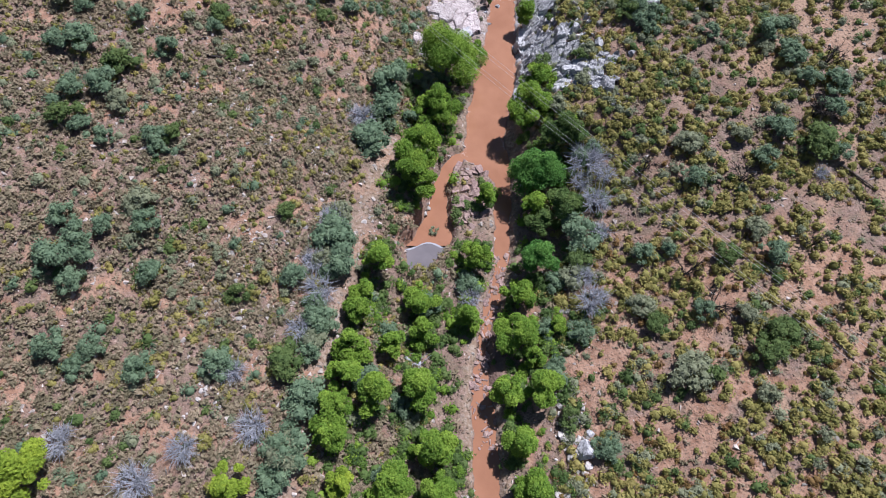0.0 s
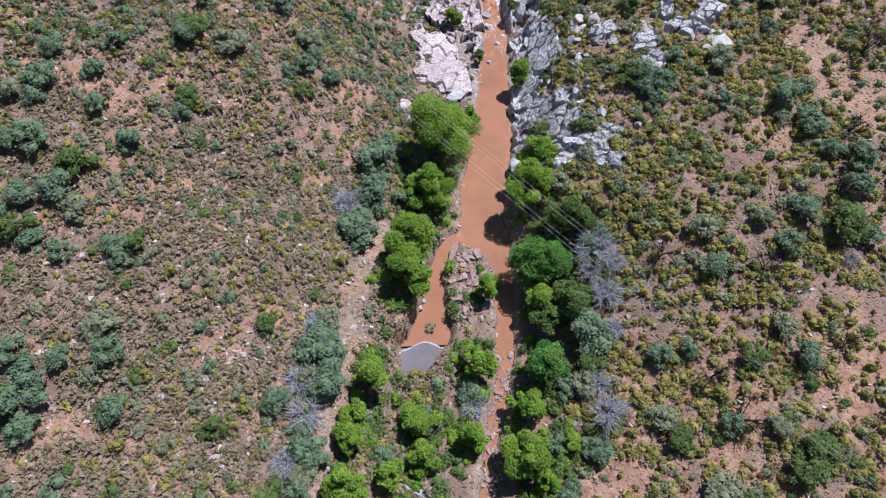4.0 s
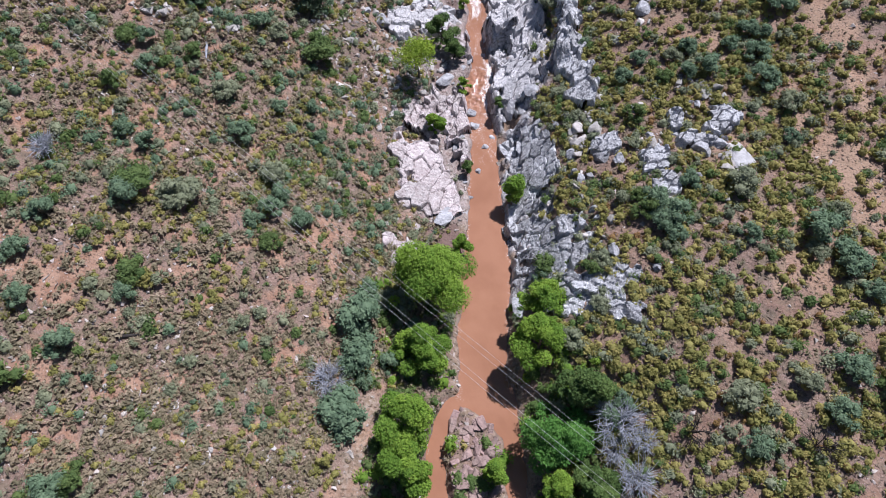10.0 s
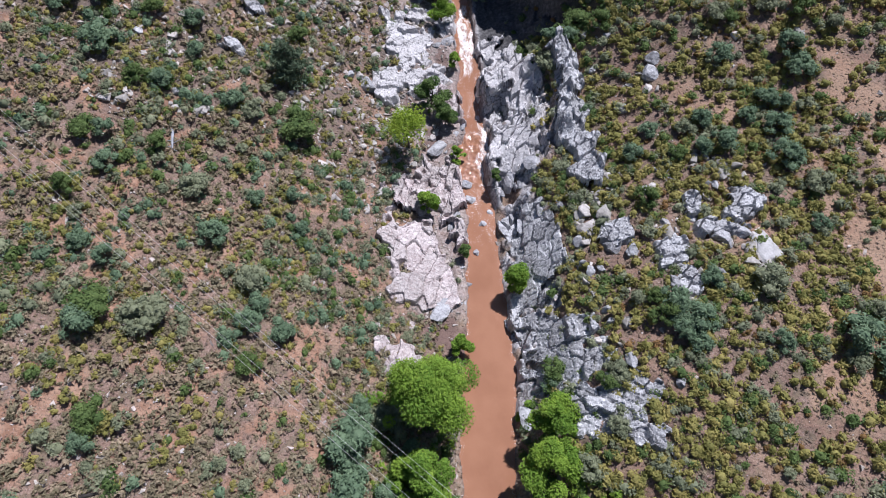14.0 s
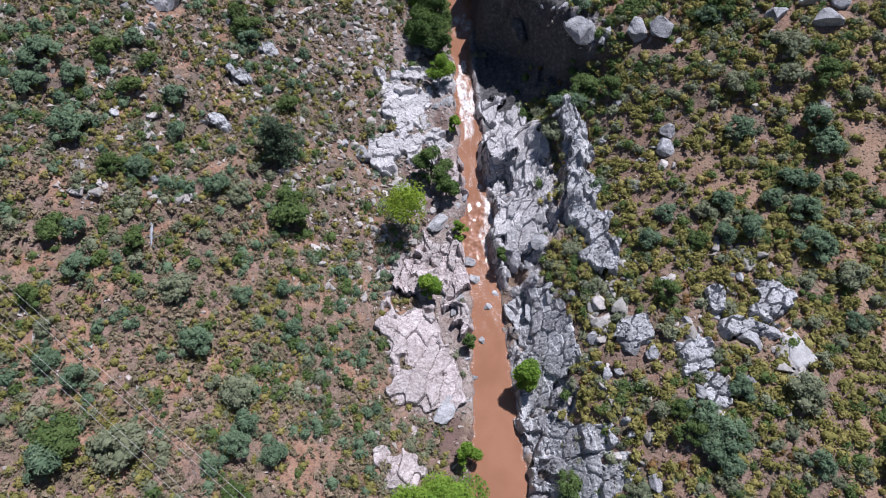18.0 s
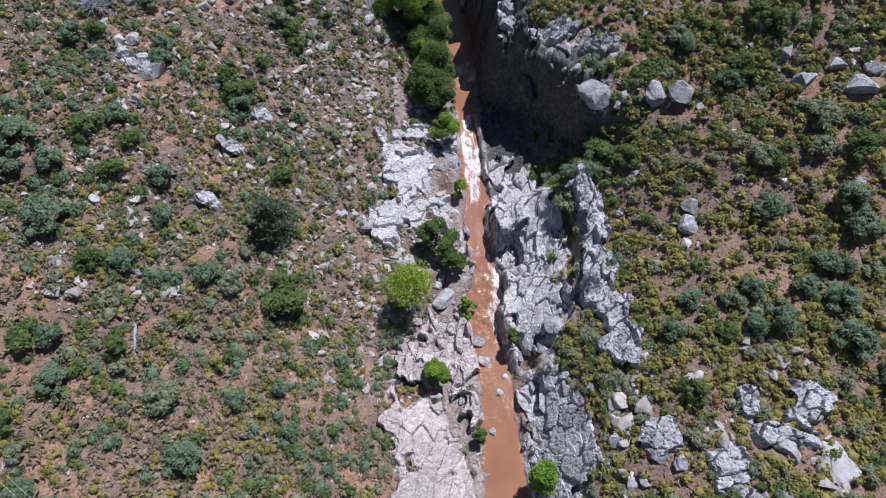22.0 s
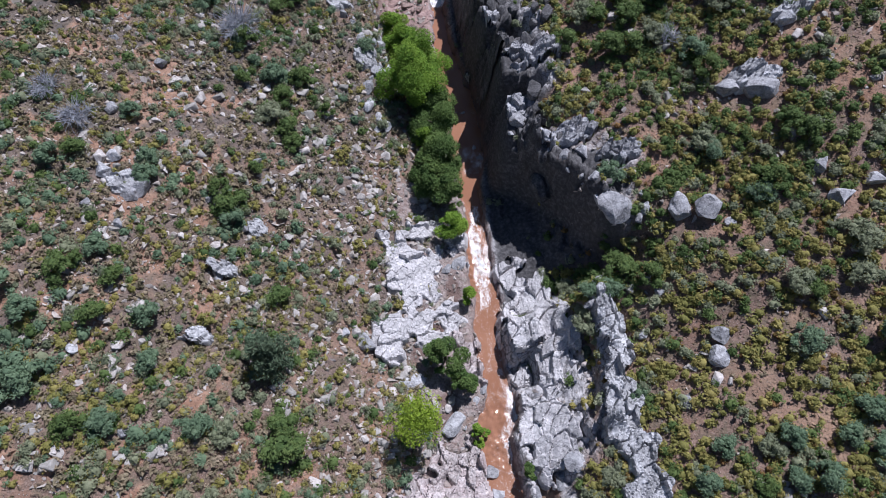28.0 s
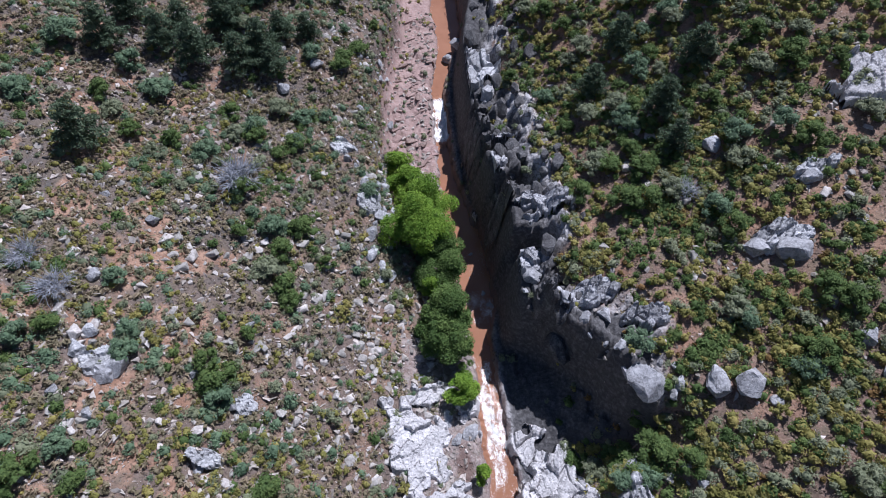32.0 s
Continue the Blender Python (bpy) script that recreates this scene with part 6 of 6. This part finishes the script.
def rock_mass(name, label, mat, spots, size, rise_by, turn=0.3, long=1.7, crack=0.5, seed=0, step=0.14):
    """Jointed bedrock: tilted blocks of uneven height between deep cracks, each block broken again by finer joints; every block is a part."""
    root = thing(name, label, "rock outcrop")
    c, q = math.cos(turn), math.sin(turn)
    for mx, my, rx, ry in spots:
        x, y, faces = grid(np.arange(mx - 1.25 * rx, mx + 1.25 * rx, step)[None, :], np.arange(my - 1.25 * ry, my + 1.25 * ry, step))
        wx, wy = x + 0.3 * size * rough(x / (1.1 * size), y / (1.1 * size), 81 + seed), y + 0.3 * size * rough(x / (1.1 * size), y / (1.1 * size), 82 + seed)
        a, b = (wx * c + wy * q) / (size * long), (wy * c - wx * q) / size
        big, joint, which = cells(a, b, 90 + seed)
        small, seam, _ = cells(a * 2.7 + 0.3 * b, b * 2.3, 95 + seed)
        chip, _, _ = cells(wx / 0.34, wy / 0.3, 99)
        body = smooth(1 - oval(x, y, mx, my, rx, ry), 0.0, 0.2)
        base = water_level(y) + rise(x - creek_mid(y), y)
        if mat is not CLIFF:
            body = body * (1 - smooth(np.hypot(*np.gradient(base, step)), 1.6, 2.6))
        left, right = edges(y)
        out = np.maximum(left - x, x - right)
        top = rise_by[0] + (rise_by[1] - rise_by[0]) * (0.8 * big + 0.2 * small) + 0.05 * chip + 0.05 * rough(x / 0.25, y / 0.25, 83)
        some = 0.35 + 0.65 * smooth(rough(x / 1.7, y / 1.7, 84), -0.3, 0.3)
        top = top - crack * some * (1 - smooth(joint, 0.02, 0.09)) - 0.22 * crack * (1 - smooth(seam, 0.02, 0.1))
        z = base - 0.55 + body * (top + 0.55)
        z = z - 1.5 * (1 - smooth(out, -0.2, 0.5))
        co, keep = np.stack([x, y, z], -1).reshape(-1, 3), (body * (out > -0.3)).ravel()
        block = which.ravel()[faces[:, 0]]
        good = keep[faces].min(1) > 0.01
        for k in np.unique(block[good]):
            mine = faces[good & (block == k)]
            if len(mine) < 12:
                continue
            used, again = np.unique(mine, return_inverse=True)
            quads, island = again.reshape(-1, 4), np.arange(len(used))
            while True:
                before = island.copy()
                np.minimum.at(island, quads.ravel(), np.repeat(island[quads].min(1), 4))
                if (island == before).all():
                    break
            for number in np.unique(island):
                piece = quads[island[quads[:, 0]] == number]
                if len(piece) < 9:
                    continue
                kept, local = np.unique(piece, return_inverse=True)
                corners = co[used[kept]]
                mid = corners.mean(0)
                ob = part("block", mesh_from("block", corners - mid, local.reshape(-1, 4), mat, sharp=True), root)
                ob.matrix_basis = Matrix.Translation(mid)
    return root


SLAB = material("pale_slab_granite", [(0.31, 0.298, 0.30), (0.455, 0.438, 0.442), (0.57, 0.55, 0.555), (0.66, 0.64, 0.64)], scale=0.7, fine=3.5, bump=0.9, dist=0.1, per="object", spread=0.06, mix=0.5, coords="World", cracks=1.1)
ROSE = material("rose_slab_granite", [(0.23, 0.18, 0.175), (0.415, 0.355, 0.345), (0.545, 0.485, 0.475), (0.63, 0.58, 0.57)], scale=0.7, fine=3.5, bump=0.9, dist=0.1, per="object", spread=0.08, mix=0.5, coords="World", cracks=1.2)
GREY = material("bank_granite", [(0.24, 0.24, 0.246), (0.36, 0.358, 0.368), (0.48, 0.478, 0.49), (0.58, 0.575, 0.59)], scale=0.7, fine=3.5, bump=0.9, dist=0.1, per="object", spread=0.12, mix=0.5, coords="World", cracks=1.0)


def bedrock():
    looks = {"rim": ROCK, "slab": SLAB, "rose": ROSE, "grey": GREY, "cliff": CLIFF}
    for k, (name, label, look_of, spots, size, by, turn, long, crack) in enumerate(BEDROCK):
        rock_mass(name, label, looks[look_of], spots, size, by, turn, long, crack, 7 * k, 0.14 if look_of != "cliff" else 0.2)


bedrock()


def shoal():
    """Stones that break the shallow lower reach."""
    root = thing("stony_shoal", "pinkish stones breaking a shallow stretch of creek", "rock outcrop")
    for k in range(190):
        y = 9 + 25 * rng.random()
        l, r = edges(y)
        x = float(l - 0.4 + (r - l + 0.8) * rng.random())
        size = 0.14 + 0.42 * rng.random() ** 2
        ob = rock("stone", PINKS[k % 6], x, y, size, parent=root, tall=0.7)
        ob.location.z = max(ob.location.z, float(water_level(y)) + 0.1 * size)



shoal()


def midstream():
    for x, y, r in ((11.4, 88.5, 1.0), (12.6, 90.2, 0.6), (7.6, 52.2, 0.7), (9.6, 84.0, 0.9), (10.2, 92.6, 1.0), (9.9, 95.2, 1.1), (16.4, 149.2, 0.9), (15.5, 144.5, 0.8), (16.8, 141.6, 0.9), (17.4, 139.8, 0.8), (10.6, 107.6, 1.2), (14.4, 152.5, 0.6), (24.0, 199.0, 2.2), (22.0, 196.5, 1.6)):
        rock("creek_boulder", BOULDER[int(rng.random() * 8)], x, y, r, "wet grey boulder standing in the creek", "boulder", "boulders in the creek", sink=0.15)


midstream()


def loose_stones():
    """Stones past counting: one object."""
    protos = []
    for me in STONES:
        v = np.array([q.co for q in me.vertices])
        f = np.array([p.vertices[:] for p in me.polygons])
        protos.append((v * 0.5, f, np.zeros(len(v))))
    wash = lambda x, y: smooth(rough(x / 7 + 20, y / 11, 25) + 0.4 * rough(x / 2, y / 2, 26), 0.1, 0.7)
    n = 60000
    u, y = -62 + rng.random(n) * 128, -8 + rng.random(n) * 222
    x = u + creek_mid(y)
    p = np.where(u < 0, 0.24 + (0.4 + 0.35 * (1 - smooth(y, 55, 75))) * wash(x, y) + 0.6 * smooth(y, 90, 110), 0.05 + 0.22 * wash(x, y) + 0.12 * smooth(y, 95, 125))
    p = p + 0.4 * rockiness(x, y) + 0.9 * gravel(x, y)
    p = p * (1 - smooth(u, 1.0, 2.0) * (1 - smooth(u, 11, 17)) * smooth(y, 112, 116) * (1 - smooth(y, 205, 212)))
    l, r = edges(y)
    ok = (rng.random(n) < p) & (np.maximum(l - x, x - r) > 0.2)
    x, y = x[ok], y[ok]
    size = 0.24 + 0.8 * rng.random(len(x)) ** 3.0 * (1 + 0.5 * smooth(y, 95, 115) + 0.4 * gravel(x, y))
    ob = strew("loose_stones", "pale tan loose stones strewn over the slopes", protos, x, y, size, TAN)
    for poly in ob.data.polygons:
        poly.use_smooth = False
    ob["category"] = "stones"


loose_stones()


# ---- the power line ----
WIRE = material("aluminium_wire", [(0.45, 0.45, 0.45), (0.58, 0.58, 0.57)], scale=2, fine=9, roughness=0.4, bump=0)
POLE = material("pole_timber", [(0.10, 0.08, 0.06), (0.18, 0.145, 0.11)], scale=2, fine=12, bump=0.4, dist=0.02, coords="World")


def power_line():
    ends = []
    for name, x in (("near", -78.0), ("far", 84.0)):
        y = 52.8 - 1.0 * x
        g = float(height(x, y))
        top = max(g + 9.0, 26.4 - 0.155 * x + 1.5)
        pole = thing("utility_pole", "weathered timber pole with a crossarm", "utility pole", "poles of the power line")
        pole.matrix_basis = pose(x, y, g)
        part("post", mesh_from("post", *tube([(0, 0, -1), (0, 0, (top - g) / 2), (0, 0, top - g + 0.6)], [0.16, 0.14, 0.11], 10), POLE), pole)
        part("crossarm", mesh_from("crossarm", *tube([(-1.0, -1.0, top - g), (0, 0, top - g), (1.0, 1.0, top - g)], [0.07, 0.07, 0.07], 6), POLE), pole)
        ends.append((x, y, top))
    (ax, ay, az), (bx, by, bz) = ends
    for side in (-0.95, -0.6, 0.6, 0.95):
        t = np.linspace(0, 1, 60)
        x, y = ax + (bx - ax) * t + side, ay + (by - ay) * t + side
        mid = 26.4
        z0 = az + (bz - az) * t
        sag = (az + (bz - az) * 0.48 - mid) / (0.48 * 0.52)
        z = z0 - sag * t * (1 - t) + 0.12
        ob = new("power_line", mesh_from("power_line", *tube(np.stack([x, y, z], 1), np.full(60, 0.009), 6), WIRE))
        tagged(ob, "thin pale power line spanning the valley", "power line", "wires of the power line")


power_line()
